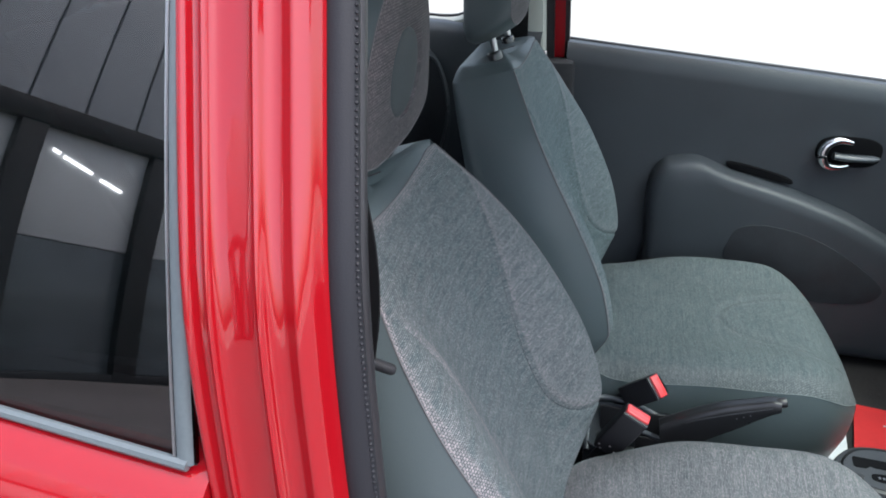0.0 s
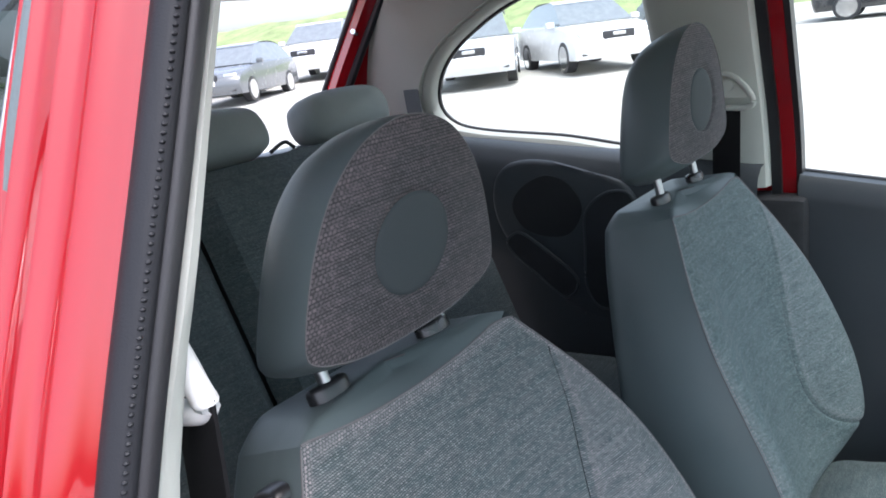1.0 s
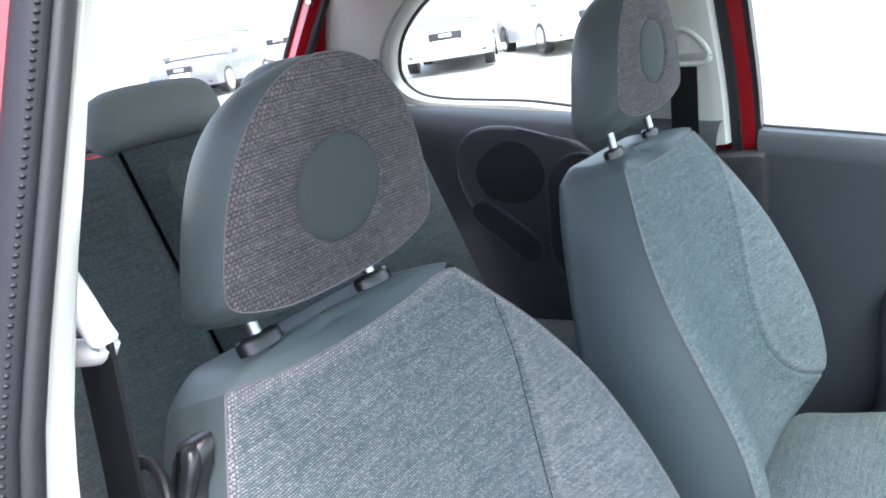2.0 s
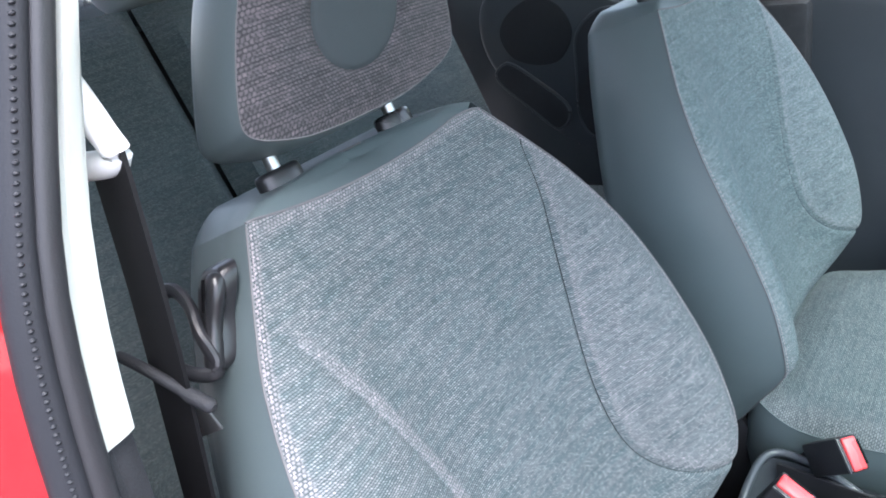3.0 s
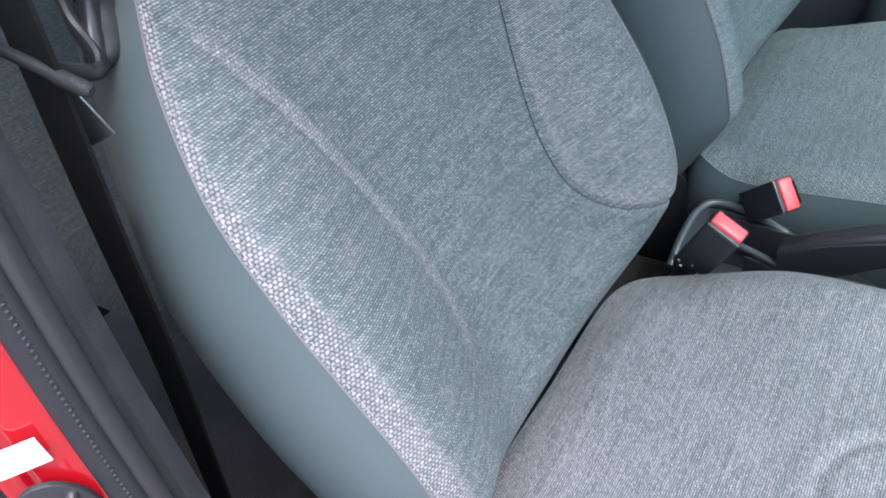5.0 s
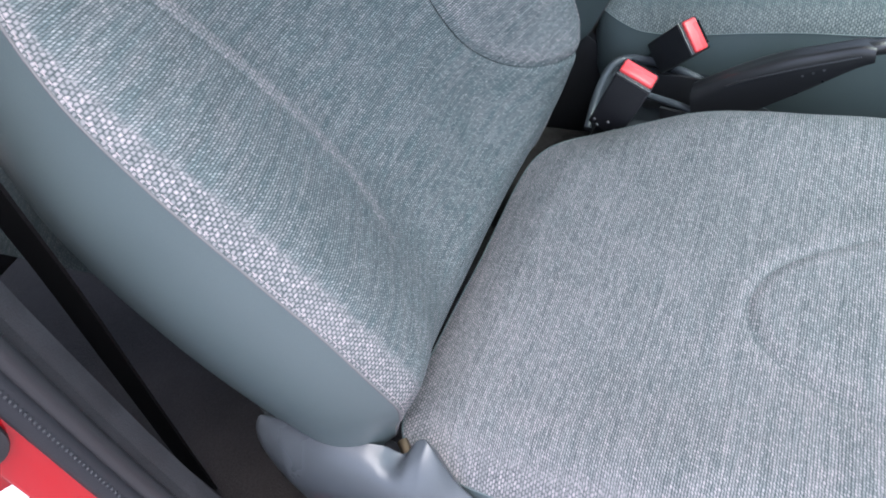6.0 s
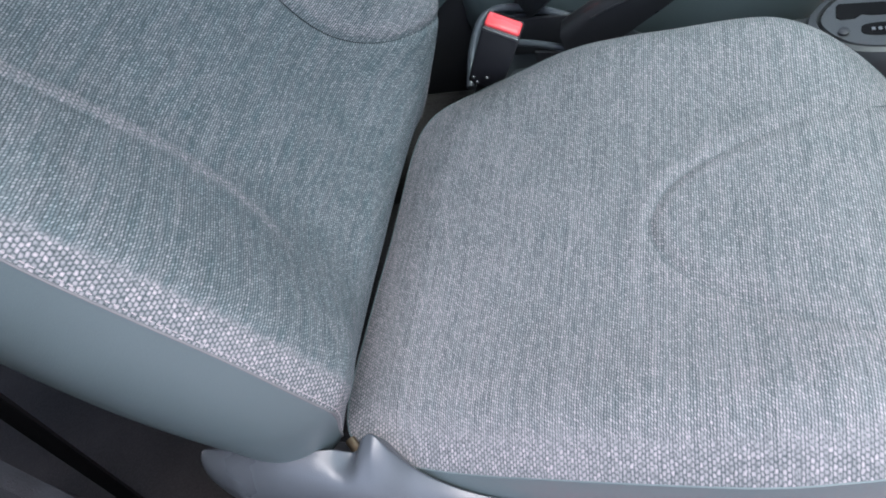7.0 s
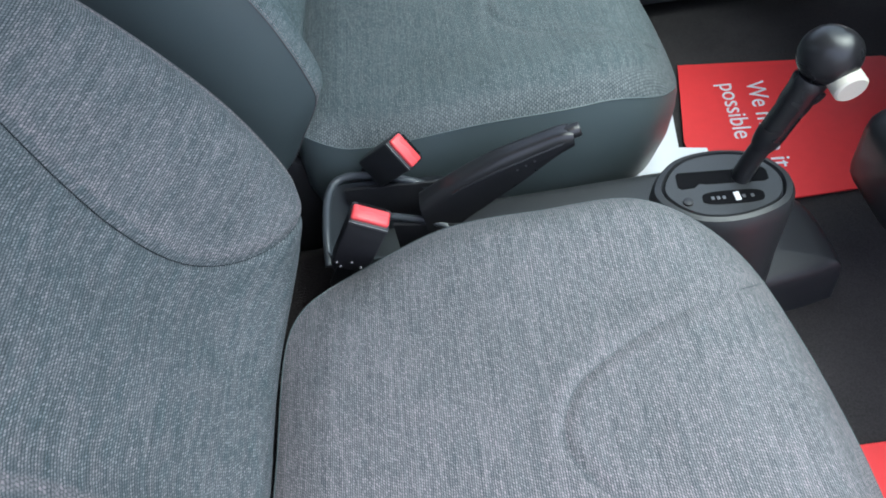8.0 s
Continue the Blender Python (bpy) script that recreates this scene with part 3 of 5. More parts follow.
EDGE_Y = (0.3096, 0.3426, 0.350, 0.3615, 0.370, 0.381, 0.398, 0.4748, 0.5608)


def y_edge(z):
    """The near door opening's edge, leaning in above the waistline."""
    return table(EDGE_Z, EDGE_Y, z)


def x_edge(z):
    return 0.106 - 0.06 * (z - 1.14)


def y_out(z):
    """The near side's outer skin; the other side is its mirror in y = 1.064."""
    return y_edge(z) - 0.03


def far(y):
    return 2.128 - y


part("floor_carpet", box((2.9, 1.42, 0.05), (0.15, 1.064, 0.305), 0.01), CARPET, body, "dark felt carpet")
part("roof_panel", box((1.45, 1.10, 0.03), (0.005, 1.064, 1.590), 0.01), RED, body)
part("headliner", box((1.43, 1.08, 0.02), (0.005, 1.064, 1.562), 0.005), TRIM_LIGHT, body)
part("bulkhead", box((0.05, 1.40, 0.66), (1.42, 1.064, 0.62), 0.01), BLACK, body)
# unseen; added to keep light from the bright ground ahead off the headrests
part("bonnet", box((1.0, 1.36, 0.30), (2.08, 1.064, 0.86), 0.08, seg=4), RED, body)
# out of view; added to tint and dim the light from ahead
part("windscreen", box((0.90, 1.16, 0.005), (1.09, 1.064, 1.295), 0.001, pose(0, 0, 0, 0, 38.7), 1), SCREEN, body, "green-tinted windscreen")
part("tunnel", box((1.35, 0.16, 0.13), (0.175, 1.064, 0.37), 0.04, seg=4), CARPET, body)


def skin(zs, xs, inset, side=1):
    rows = []
    for z in zs:
        y = y_out(z) + inset
        rows.append([(x, y if side > 0 else far(y), z) for x in xs])
    return rows


def sheet(rows, thick, side):
    """A thick sheet from rows of points, thick towards the cabin."""
    d = thick if side > 0 else -thick
    back = [[(x, y + d, z) for x, y, z in r] for r in rows]
    loops = []
    for a, b in zip(rows, back):
        loops.append(list(a) + list(reversed(b)))
    return grid(loops, closed=True, cap_a=True, cap_b=True)


ZL = [0.25, 0.4, 0.55, 0.7, 0.85, 0.98]


def near_sill(x):
    return 1.075 - 0.13 * (x + 0.02)


# near rear quarter below the window, with a rounded shoulder
rows = []
for dy, dz in ((0.020, 0.0), (0.004, -0.004), (-0.010, -0.012), (-0.026, -0.030), (-0.040, -0.06), (-0.052, -0.12), (-0.055, -0.25), (-0.04, -0.45), (-0.02, -0.75)):
    rows.append([(x, 0.332 + dy, near_sill(x) + dz) for x in [-1.15 + 1.165 * k / 14 for k in range(15)]])
part("quarter_panel", sheet(rows, 0.02, 1), RED, body, "glossy red rear quarter panel")
# near door pillar: a ridged section carried up the tumblehome
SECTION = spline([(-0.104, -0.012), (-0.100, -0.026), (-0.092, -0.034), (-0.086, -0.026), (-0.081, -0.026), (-0.076, -0.034), (-0.070, -0.026), (-0.055, -0.024), (-0.046, -0.0245), (-0.041, -0.0315), (-0.035, -0.022), (-0.028, -0.019), (-0.022, -0.0215), (-0.017, -0.0235), (-0.010, -0.016), (-0.005, -0.006), (0.0, 0.004)], 90)
ZP = [0.30 + 1.27 * k / 40 for k in range(41)]


def low(z):
    """The opening sweeps forward towards the sill."""
    return 0.10 * step(0.80, 0.30, z)


rows = []
for z in ZP:
    loop = [(x_edge(z) + p[0] + low(z), y_edge(z) + p[1], z) for p in SECTION]
    loop += [(x_edge(z) + p[0] + low(z) - 0.005, y_edge(z) + p[1] + 0.010, z) for p in reversed(SECTION)]
    rows.append(loop)
pillar = part("door_pillar", grid(rows, closed=True, cap_a=True, cap_b=True), RED, body, "glossy red door pillar with pressed ridges")


def strip(name, pts, mat, label=""):
    """A strip whose plan section, given from the opening's edge, is carried up the pillar."""
    sec = spline(pts, 24, True)
    rows = [[(x_edge(z) + low(z) + p[0], y_edge(z) + p[1], z) for p in sec] for z in ZP]
    return part(name, grid(rows, closed=True, cap_a=True, cap_b=True), mat, body, label)


strip("door_seal", [(-0.004, 0.000), (0.006, -0.003), (0.015, 0.002), (0.017, 0.010), (0.010, 0.016), (-0.002, 0.014)], RUBBER, "ribbed grey rubber door seal")
strip("inner_seal", [(0.002, 0.012), (0.012, 0.011), (0.018, 0.016), (0.017, 0.024), (0.010, 0.028), (0.000, 0.026)], BLACK, "black rubber inner seal")
beads = []
for k in range(240):
    z = 0.45 + 1.08 * k / 240
    beads.append(box((0.0028, 0.0036, 0.0024), (x_edge(z) + low(z) + 0.0165, y_edge(z) + 0.004, z), 0.001, seg=1))
part("seal_stitching", join(*beads), RUBBER, body)["kind"] = "stuff"


def pillar_trim(name, z0, z1, mat, back, label):
    a = [(0.000, 0.025), (0.007, 0.030), (0.011, 0.040), (0.009, 0.051), (0.000, 0.057), (-0.06, 0.060), (back, 0.060)]
    rows = []
    for k in range(17):
        z = z0 + (z1 - z0) * k / 16
        tuck = 0.006 * step(0.05, 0.0, min(abs(z - z1), 1)) if z1 < 1.2 else 0
        slim = 0.80 - 0.32 * step(1.15, 1.5, z)
        hide = 0.007 * step(1.34, 1.22, z)
        loop = [(x_edge(z) + low(z) + p[0] - tuck - (hide if p[1] < 0.055 else 0), y_edge(z) + 0.024 + (p[1] - 0.024) * slim, z) for p in a]
        loop += [(x_edge(z) + low(z) + p[0] - tuck - 0.005, y_edge(z) + 0.018 + (p[1] - 0.024) * slim - 0.004, z) for p in reversed(a)]
        rows.append(loop)
    part(name, grid(rows, closed=True, cap_a=True, cap_b=True), mat, body, label)


pillar_trim("upper_pillar_trim", 1.097, 1.57, TRIM_LIGHT, -0.12, "pale grey plastic pillar trim")
pillar_trim("lower_pillar_trim", 0.33, 1.095, TRIM_BLACK, -0.3, "charcoal lower pillar trim")
part("door_sill", box((1.3, 0.10, 0.12), (0.70, 0.40, 0.30), 0.02), RED, body)
part("sill_trim", box((1.3, 0.06, 0.03), (0.70, 0.45, 0.365), 0.01), BLACK, body)
part("quarter_trim_near", sheet([[(x, 0.355 + 0.03 * (1 - k / 4), 0.35 + (near_sill(x) + 0.006 - 0.35) * k / 4) for x in (-1.15, -0.8, -0.4, -0.01)] for k in range(5)], 0.05, 1), TRIM_BLACK, body)
jamb = pose(0.110, 0.322, 0.865, 0, 0, -35)
striker = part("striker_plate", prism(oval(0, 0, 0.022, 0.030, 0.2), 0.004, jamb @ pose(0, 0, 0, 90, 0, 90), 0.0015), BLACK, pillar, "black striker plate with steel loop")
part("striker_loop", tube([jamb @ Vector(p) for p in ((0.002, -0.012, -0.012), (0.022, -0.012, -0.012), (0.026, -0.006, -0.010), (0.026, 0.006, 0.010), (0.022, 0.012, 0.012), (0.002, 0.012, 0.012))], 0.0042, 10), STEEL, striker, "steel loop")
for z, h in ((0.918, 0.022), (0.800, 0.018)):
    part("sticker", box((0.001, 0.030, h), (0, 0, 0), 0.0, pose(0.109, 0.323, z, 0, 0, -35)), WHITE, pillar, "white sticker")
# near side window with its rubber frame
def pane_y(z):
    """The near side glass bows gently as it leans in."""
    return 0.3193 - 0.2276 * z + 0.2285 * z * z


win = []
for k in range(13):
    row = []
    for x in (-0.85, -0.6, -0.4, -0.2, 0.0):
        z = near_sill(x) + (1.53 - near_sill(x)) * k / 12
        row.append((x + (0.004 if x == 0 else 0), pane_y(z), z))
    win.append(row)
pane = part("side_window", sheet(win, 0.004, 1), GLASS_TINT, body, "tinted side window with rubber frame")
pane.visible_shadow = False
part("window_rubber", tube([(-0.003, pane_y(z) - 0.003, z) for z in [1.075 + 0.047 * k for k in range(11)]], 0.0068, 10, flat=0.5), WINDOW_RUBBER, pane, "grey rubber window frame")
part("window_lip", tube([(-0.0105, pane_y(z) - 0.005, z) for z in [1.075 + 0.047 * k for k in range(11)]], 0.0012, 6), POST, pane, "thin bright lip")
part("window_rubber", tube([(x, pane_y(near_sill(x)) - 0.004, near_sill(x) + 0.003) for x in (-0.85, -0.5, -0.2, 0.0)], 0.0045, 8), WINDOW_RUBBER, pane)
part("rear_pillar_near", sheet(skin([0.98, 1.1, 1.25, 1.4, 1.55], [-1.05, -0.95, -0.84], 0), 0.03, 1), RED, body)
part("roof_rail_near", box((1.55, 0.06, 0.05), (0.02, 0.540, 1.572), 0.015), RED, body)
part("roof_rail_far", box((1.55, 0.06, 0.05), (0.02, 1.588, 1.572), 0.015), RED, body)
for x in (-0.95, 1.95):
    for y in (0.41, 1.718):
        z = 0.033 * (-0.52 * x + 0.85 * y - 2.0) + 0.285
        wheel = part("wheel", tube([(x, y - 0.08, z), (x, y - 0.07, z), (x, y + 0.07, z), (x, y + 0.08, z)], [0.262, 0.28, 0.28, 0.262], 36), RUBBER, body, "black rubber tyre")
        part("rim", tube([(x, y - 0.083, z), (x, y + 0.083, z)], 0.185, 28), STEEL, wheel, "grey steel rim")

# ---- far side ----
part("quarter_panel", sheet(skin(ZL + [1.10], [-1.25, -0.9, -0.5, -0.2, 0.10], 0, -1), 0.02, -1), RED, body)
wo = spline([(-0.09, 1.168), (-0.35, 1.192), (-0.56, 1.212), (-0.640, 1.240), (-0.655, 1.295), (-0.60, 1.375), (-0.49, 1.445), (-0.32, 1.505), (-0.09, 1.520), (-0.072, 1.34)], 100, True)
co = np.array((-0.35, 1.345))


def far_ring(scale, inset, push=0.0):
    out = []
    for p in wo:
        q = co + (p - co) * scale
        out.append((q[0], far(y_out(q[1]) + inset), q[1]))
    return out


outer = []
for p in wo:
    d = p - co
    k = min(0.66 / max(1e-6, abs(d[0])) if d[0] < 0 else 0.31 / max(1e-6, abs(d[0])), 0.215 / max(1e-6, abs(d[1])))
    q = co + d * max(k, 1.13)
    q[0] = max(q[0], -0.86 + 0.85 * (q[1] - 1.36))
    outer.append((q[0], far(y_out(q[1]) + 0.06), q[1]))
rows = [far_ring(1.0, 0.015), far_ring(1.0, 0.035), far_ring(1.03, 0.05), far_ring(1.09, 0.055), far_ring(1.10, 0.049), far_ring(1.125, 0.060), outer]
part("rear_pillar_trim", grid(rows, closed=True), TRIM_LIGHT, body, "pale grey moulded trim round the rear side window")
pane = part("rear_side_window", grid([far_ring(1.02, 0.016), far_ring(0.6, 0.016), far_ring(0.1, 0.016)], closed=True, cap_b=True), GLASS, body)
pane.visible_shadow = False
part("window_rubber", tube(far_ring(1.0, 0.020), 0.006, 8, True), BLACK, pane)
# quarter trim: shaped panel with a ledge, a speaker and pockets
rows = []
for y, dz in ((1.775, 0.0), (1.735, 0.006), (1.690, 0.004), (1.668, -0.012), (1.655, -0.05), (1.648, -0.12), (1.642, -0.30), (1.64, -0.45), (1.64, -0.85)):
    rows.append([(x, y, 1.200 - 0.05 * (x + 0.62) / 0.5 + dz) for x in [-1.0 + 1.10 * k / 16 for k in range(17)]])
part("quarter_trim", grid(rows), TRIM_DARK, body, "charcoal moulded rear side trim")


def far_pad(name, outline, y0, depth, mat, parent, bevel=0.006, label=""):
    """A plate on the far side: an outline in (x, z), thick towards the cabin."""
    m = Matrix(((1, 0, 0, 0), (0, 0, -1, y0), (0, 1, 0, 0), (0, 0, 0, 1)))
    return part(name, prism([tuple(p) for p in outline], depth, m, bevel, 3), mat, parent, label)


egg = [(-0.485, 1.051), (-0.471, 1.115), (-0.425, 1.150), (-0.340, 1.155), (-0.233, 1.130), (-0.150, 1.100), (-0.11, 1.00), (-0.12, 0.86), (-0.19, 0.800), (-0.265, 0.806), (-0.341, 0.849), (-0.420, 0.929), (-0.466, 0.985)]
surround = far_pad("speaker_surround", spline(egg, 90, True), 1.652, 0.012, TRIM_DARK, body, 0.010, "raised charcoal speaker surround")
far_pad("speaker_grille", spline([(-0.430, 1.050), (-0.400, 1.095), (-0.337, 1.123), (-0.280, 1.104), (-0.253, 1.050), (-0.285, 0.994), (-0.345, 0.982), (-0.405, 1.000)], 48, True), 1.6415, 0.003, GRILLE, surround, 0.002, "black speaker mesh")
pocket = spline([(-0.452, 0.963), (-0.430, 0.984), (-0.403, 0.983), (-0.342, 0.944), (-0.283, 0.899), (-0.277, 0.868), (-0.296, 0.845), (-0.320, 0.846), (-0.376, 0.889), (-0.438, 0.937)], 60, True)
mid = np.mean(pocket, axis=0)
# flat pad; the hollow's shade is in its colour
far_pad("trim_pocket", [mid + (p - mid) * 0.97 for p in pocket], 1.6415, 0.0045, RECESS_SHADE, surround, 0.0005, "trim pocket drawn as a flat pad in shade colour")
part("trim_pocket_rim", tube([(x, 1.639, z) for x, z in pocket], 0.0038, 10, True), TRIM_DARK, surround)
recess = spline([(-0.250, 0.970), (-0.246, 1.035), (-0.222, 1.070), (-0.180, 1.091), (-0.135, 1.075), (-0.115, 0.96), (-0.150, 0.84), (-0.200, 0.826), (-0.232, 0.834), (-0.253, 0.880)], 60, True)
# also flat: the recess is only darkened, not sunk
far_pad("belt_recess", recess, 1.6415, 0.0042, RECESS_SHADE, surround, 0.0005, "belt recess drawn as a flat pad in shade colour")
part("belt_recess_rim", tube([(x, 1.639, z) for x, z in recess], 0.0035, 10, True), TRIM_DARK, surround)
# far door pillar: pale trim, seal, red edge
rows = []
for z in [1.085 + 0.43 * k / 10 for k in range(11)]:
    y = y_out(z)
    a = [(-0.085, 0.05), (-0.07, 0.068), (-0.04, 0.074), (0.080, 0.074), (0.100, 0.066), (0.106, 0.045)]
    rows.append([(p[0], far(y + p[1]), z) for p in a] + [(p[0], far(y + 0.03), z) for p in reversed(a)])
part("upper_pillar_trim", grid(rows, closed=True, cap_a=True, cap_b=True), TRIM_LIGHT, body, "pale grey pillar trim")
for nm, x0, x1, ins, mat in (("door_seal", 0.106, 0.124, 0.046, BLACK), ("door_frame_edge", 0.124, 0.148, 0.036, RED), ("window_seal", 0.148, 0.158, 0.032, BLACK)):
    rows = [[(x0, far(y_out(z) + ins), z), (x1, far(y_out(z) + ins), z), (x1, far(y_out(z) + 0.002), z), (x0, far(y_out(z) + 0.002), z)] for z in [1.05 + 0.46 * k / 8 for k in range(9)]]
    part(nm, grid(rows, closed=True, cap_a=True, cap_b=True), mat, body)
part("lower_pillar_trim", box((0.24, 0.10, 0.735), (0.055, 1.752, 0.70), 0.012), TRIM_BLACK, body)

# far door
door = thing("car_door", "closed car door with charcoal trim, armrest and chrome handle", "car door")


def sill_z(x):
    return 1.098 - 0.125 * (x - 0.17)


xs = [0.155 + 1.15 * k / 16 for k in range(17)]
rows = []
for y, z in ((1.785, 0.0), (1.770, 0.008), (1.748, 0.006), (1.735, -0.010), (1.732, -0.04), (1.742, -0.12), (1.735, -0.30)):
    rows.append([(x, y, sill_z(x) + z) for x in xs])
rows.append([(x, 1.725, 0.50) for x in xs])
rows.append([(x, 1.725, 0.33) for x in xs])
part("door_trim", grid(rows), TRIM_DARK, door, "charcoal door trim")
part("door_skin", sheet(skin([0.25, 0.4, 0.6, 0.8, 0.95], [0.10, 0.5, 0.9, 1.35], 0, -1), 0.02, -1), RED, door)
arm = spline([(0.365, 0.36), (0.368, 0.62), (0.366, 0.76), (0.390, 0.825), (0.43, 0.842), (0.48, 0.843), (0.545, 0.818), (0.682, 0.776), (0.80, 0.730), (0.895, 0.680), (1.15, 0.53), (1.15, 0.36), (0.80, 0.355)], 80, True)
amid = np.array((0.72, 0.58))
rows = [[(amid[0] + (p[0] - amid[0]) * s, y, amid[1] + (p[1] - amid[1]) * s) for p in arm] for s, y in ((1.01, 1.745), (1.0, 1.700), (0.992, 1.688), (0.97, 1.676), (0.93, 1.670), (0.8, 1.668), (0.3, 1.668))]
armrest = part("armrest", grid(rows, closed=True, cap_b=True), TRIM_DARK, door, "moulded charcoal armrest")
# the door pocket's shaded inside, painted as a thin dark pad
far_pad("door_pocket", spline([(0.560, 0.60), (0.563, 0.664), (0.585, 0.695), (0.644, 0.702), (0.731, 0.682), (0.823, 0.634), (0.906, 0.569), (0.913, 0.538), (0.880, 0.515), (0.800, 0.510), (0.66, 0.525)], 60, True), 1.669, 0.003, RECESS_SHADE, armrest, 0.001)
far_pad("switch_panel", spline([(0.545, 0.834), (0.60, 0.824), (0.68, 0.800), (0.686, 0.786), (0.60, 0.806), (0.55, 0.818)], 40, True), 1.738, 0.012, GATE_BLACK, armrest, 0.003)
bez = far_pad("handle_bezel", oval(0.80, 0.866, 0.070, 0.036, -0.05, power=0.7), 1.745, 0.008, GATE_BLACK, door, 0.003)
cup = spline([(0.800, 0.892), (0.772, 0.898), (0.748, 0.886), (0.741, 0.862), (0.752, 0.840), (0.778, 0.834), (0.800, 0.838)], 24)
part("door_handle", tube([(x, 1.726 - 0.006 * math.sin(math.pi * k / 23), z) for k, (x, z) in enumerate(cup)], [0.006 + 0.005 * math.sin(math.pi * k / 23) for k in range(24)], 12), CHROME, bez, "chrome door handle")
part("handle_lever", tube([(0.765, 1.722, 0.862), (0.80, 1.722, 0.858), (0.85, 1.726, 0.856), (0.862, 1.730, 0.856)], [0.013, 0.014, 0.012, 0.006], 12, flat=0.6), RECLINER, bez, "grey release lever")
pane = part("door_window", grid([[(x, far(y_out(z) + 0.012), z) for x in (0.14, 0.5, 0.9, 1.3)] for z in (1.0, 1.25, 1.5)]), GLASS, door)
part("window_seal", tube([(x, 1.782, sill_z(x) + 0.006) for x in xs], 0.006, 8), BLACK, door)

# ---- rear bench ----
bench = thing("rear_bench", "grey woven split rear bench with two padded headrests", "rear seat")
B_LEAN = radians(22)


def rb(u, y, w):
    """A point on the bench back: u up along it from its foot, w forward."""
    return (-0.36 - math.sin(B_LEAN) * u + math.cos(B_LEAN) * w, y, 0.66 + math.cos(B_LEAN) * u + math.sin(B_LEAN) * w)


def pad_back(y0, y1, name):
    n = 40
    rows, uvs = [], []
    for i in range(n + 1):
        u = 0.66 * i / n
        rr, uu = [], []
        for j in range(n + 1):
            f = j / n
            e = min(f, 1 - f) * (y1 - y0)
            w = 0.035 * step(0, 0.035, e) * step(0.675, 0.60, u) - 0.012
            rr.append(rb(u, y0 + (y1 - y0) * f, w))
            uu.append((y0 + (y1 - y0) * f, u))
        rows.append(rr)
        uvs.append(uu)
    p = part(name, grid(rows, uvs), FABRIC_FINE, bench, "grey woven seat back")
    t = [[rb(0.66, y0 + (y1 - y0) * k / 10, w) for k in range(11)] for w in (-0.012, -0.03, -0.06, -0.10)]
    t.append([rb(0.3, y0 + (y1 - y0) * k / 10, -0.11) for k in range(11)])
    part("back_top", grid(t), VINYL, p)


part("back_board", grid([[rb(u, y, -0.03) for y in (0.50, 1.60)] for u in (-0.05, 0.63)]), BLACK, bench)
pad_back(0.50, 0.918, "seat_back")
pad_back(0.926, 1.60, "seat_back")
rows, uvs = [], []
for i in range(31):
    x = -0.40 + 0.42 * i / 30
    rows.append([(x, 0.52 + 1.10 * j / 40, 0.702 + 0.03 * step(0, 0.05, min(j / 40, 1 - j / 40)) - 0.05 * max(0, (i / 30 - 0.8) / 0.2) ** 2 + 0.03 * i / 30) for j in range(41)])
    uvs.append([(0.52 + 1.10 * j / 40, x) for j in range(41)])
rows.append([(x, y, 0.36) for x, y, z in rows[-1]])
uvs.append([(u, v + 0.2) for u, v in uvs[-1]])
part("seat_cushion", grid(rows, uvs), FABRIC_FINE, bench, "grey woven seat cushion")


def bench_headrest(yc):
    half = [(0, -0.046), (0.08, -0.045), (0.114, -0.034), (0.126, -0.004), (0.116, 0.034), (0.082, 0.049), (0, 0.053)]
    out = spline(mirrored(half), 60, True)
    rows = []
    for s, w in ((0.1, 0.058), (0.5, 0.056), (0.8, 0.048), (0.95, 0.030), (1.0, 0.0), (0.97, -0.025), (0.85, -0.045), (0.5, -0.055), (0.1, -0.056)):
        rows.append([rb(0.712 + p[1] * s, yc + p[0] * s, w - 0.03) for p in out])
    uvs = [[(p[0] * r, p[1] * r + 0.02 * k) for p in out] for k, r in enumerate((0.1, 0.5, 0.8, 0.95, 1, 1, 1, 1, 1))]
    part("bench_headrest", grid(rows, uvs, closed=True, cap_a=True, cap_b=True), PADDING, bench, "padded grey headrest")


bench_headrest(1.02)
bench_headrest(1.36)
part("latch_plate", box((0.07, 0.12, 0.012), rb(0.668, 1.195, -0.05), 0.004), RECLINER, bench, "grey plastic latch plate")
part("latch_loop", tube(spline([rb(0.675, 1.16, -0.045), rb(0.685, 1.19, -0.03), rb(0.675, 1.22, -0.045)], 12), 0.004, 8), BLACK, bench)

# ---- rear opening ----
rows = []
for x, y, z in spline([(-1.08, 1.57, 1.02), (-0.98, 1.575, 1.20), (-0.87, 1.575, 1.36), (-0.77, 1.565, 1.48), (-0.68, 1.54, 1.565)], 24):
    rows.append([(x, y, z), (x - 0.05, y + 0.015, z), (x - 0.06, y + 0.07, z), (x + 0.05, y + 0.08, z), (x + 0.03, y + 0.02, z)])
frame_red = part("hatch_pillar", grid(rows, closed=True, cap_a=True, cap_b=True), RED, body, "red painted rear opening frame")
part("hatch_seal", tube([r[4] for r in rows], 0.010, 8), BLACK, frame_red)
part("hatch_seal", tube([r[1] for r in rows], 0.008, 8), BLACK, frame_red)
part("hatch_bolt", tube([(-0.775, 1.572, 1.478), (-0.768, 1.556, 1.480)], [0.010, 0.006], 12), CHROME, frame_red)
part("belt_slot", tube(spline([(-0.765, 1.662, 1.334), (-0.72, 1.666, 1.336), (-0.68, 1.668, 1.344), (-0.655, 1.668, 1.369)], 14), 0.008, 8), BLACK, body, "dark belt slot")
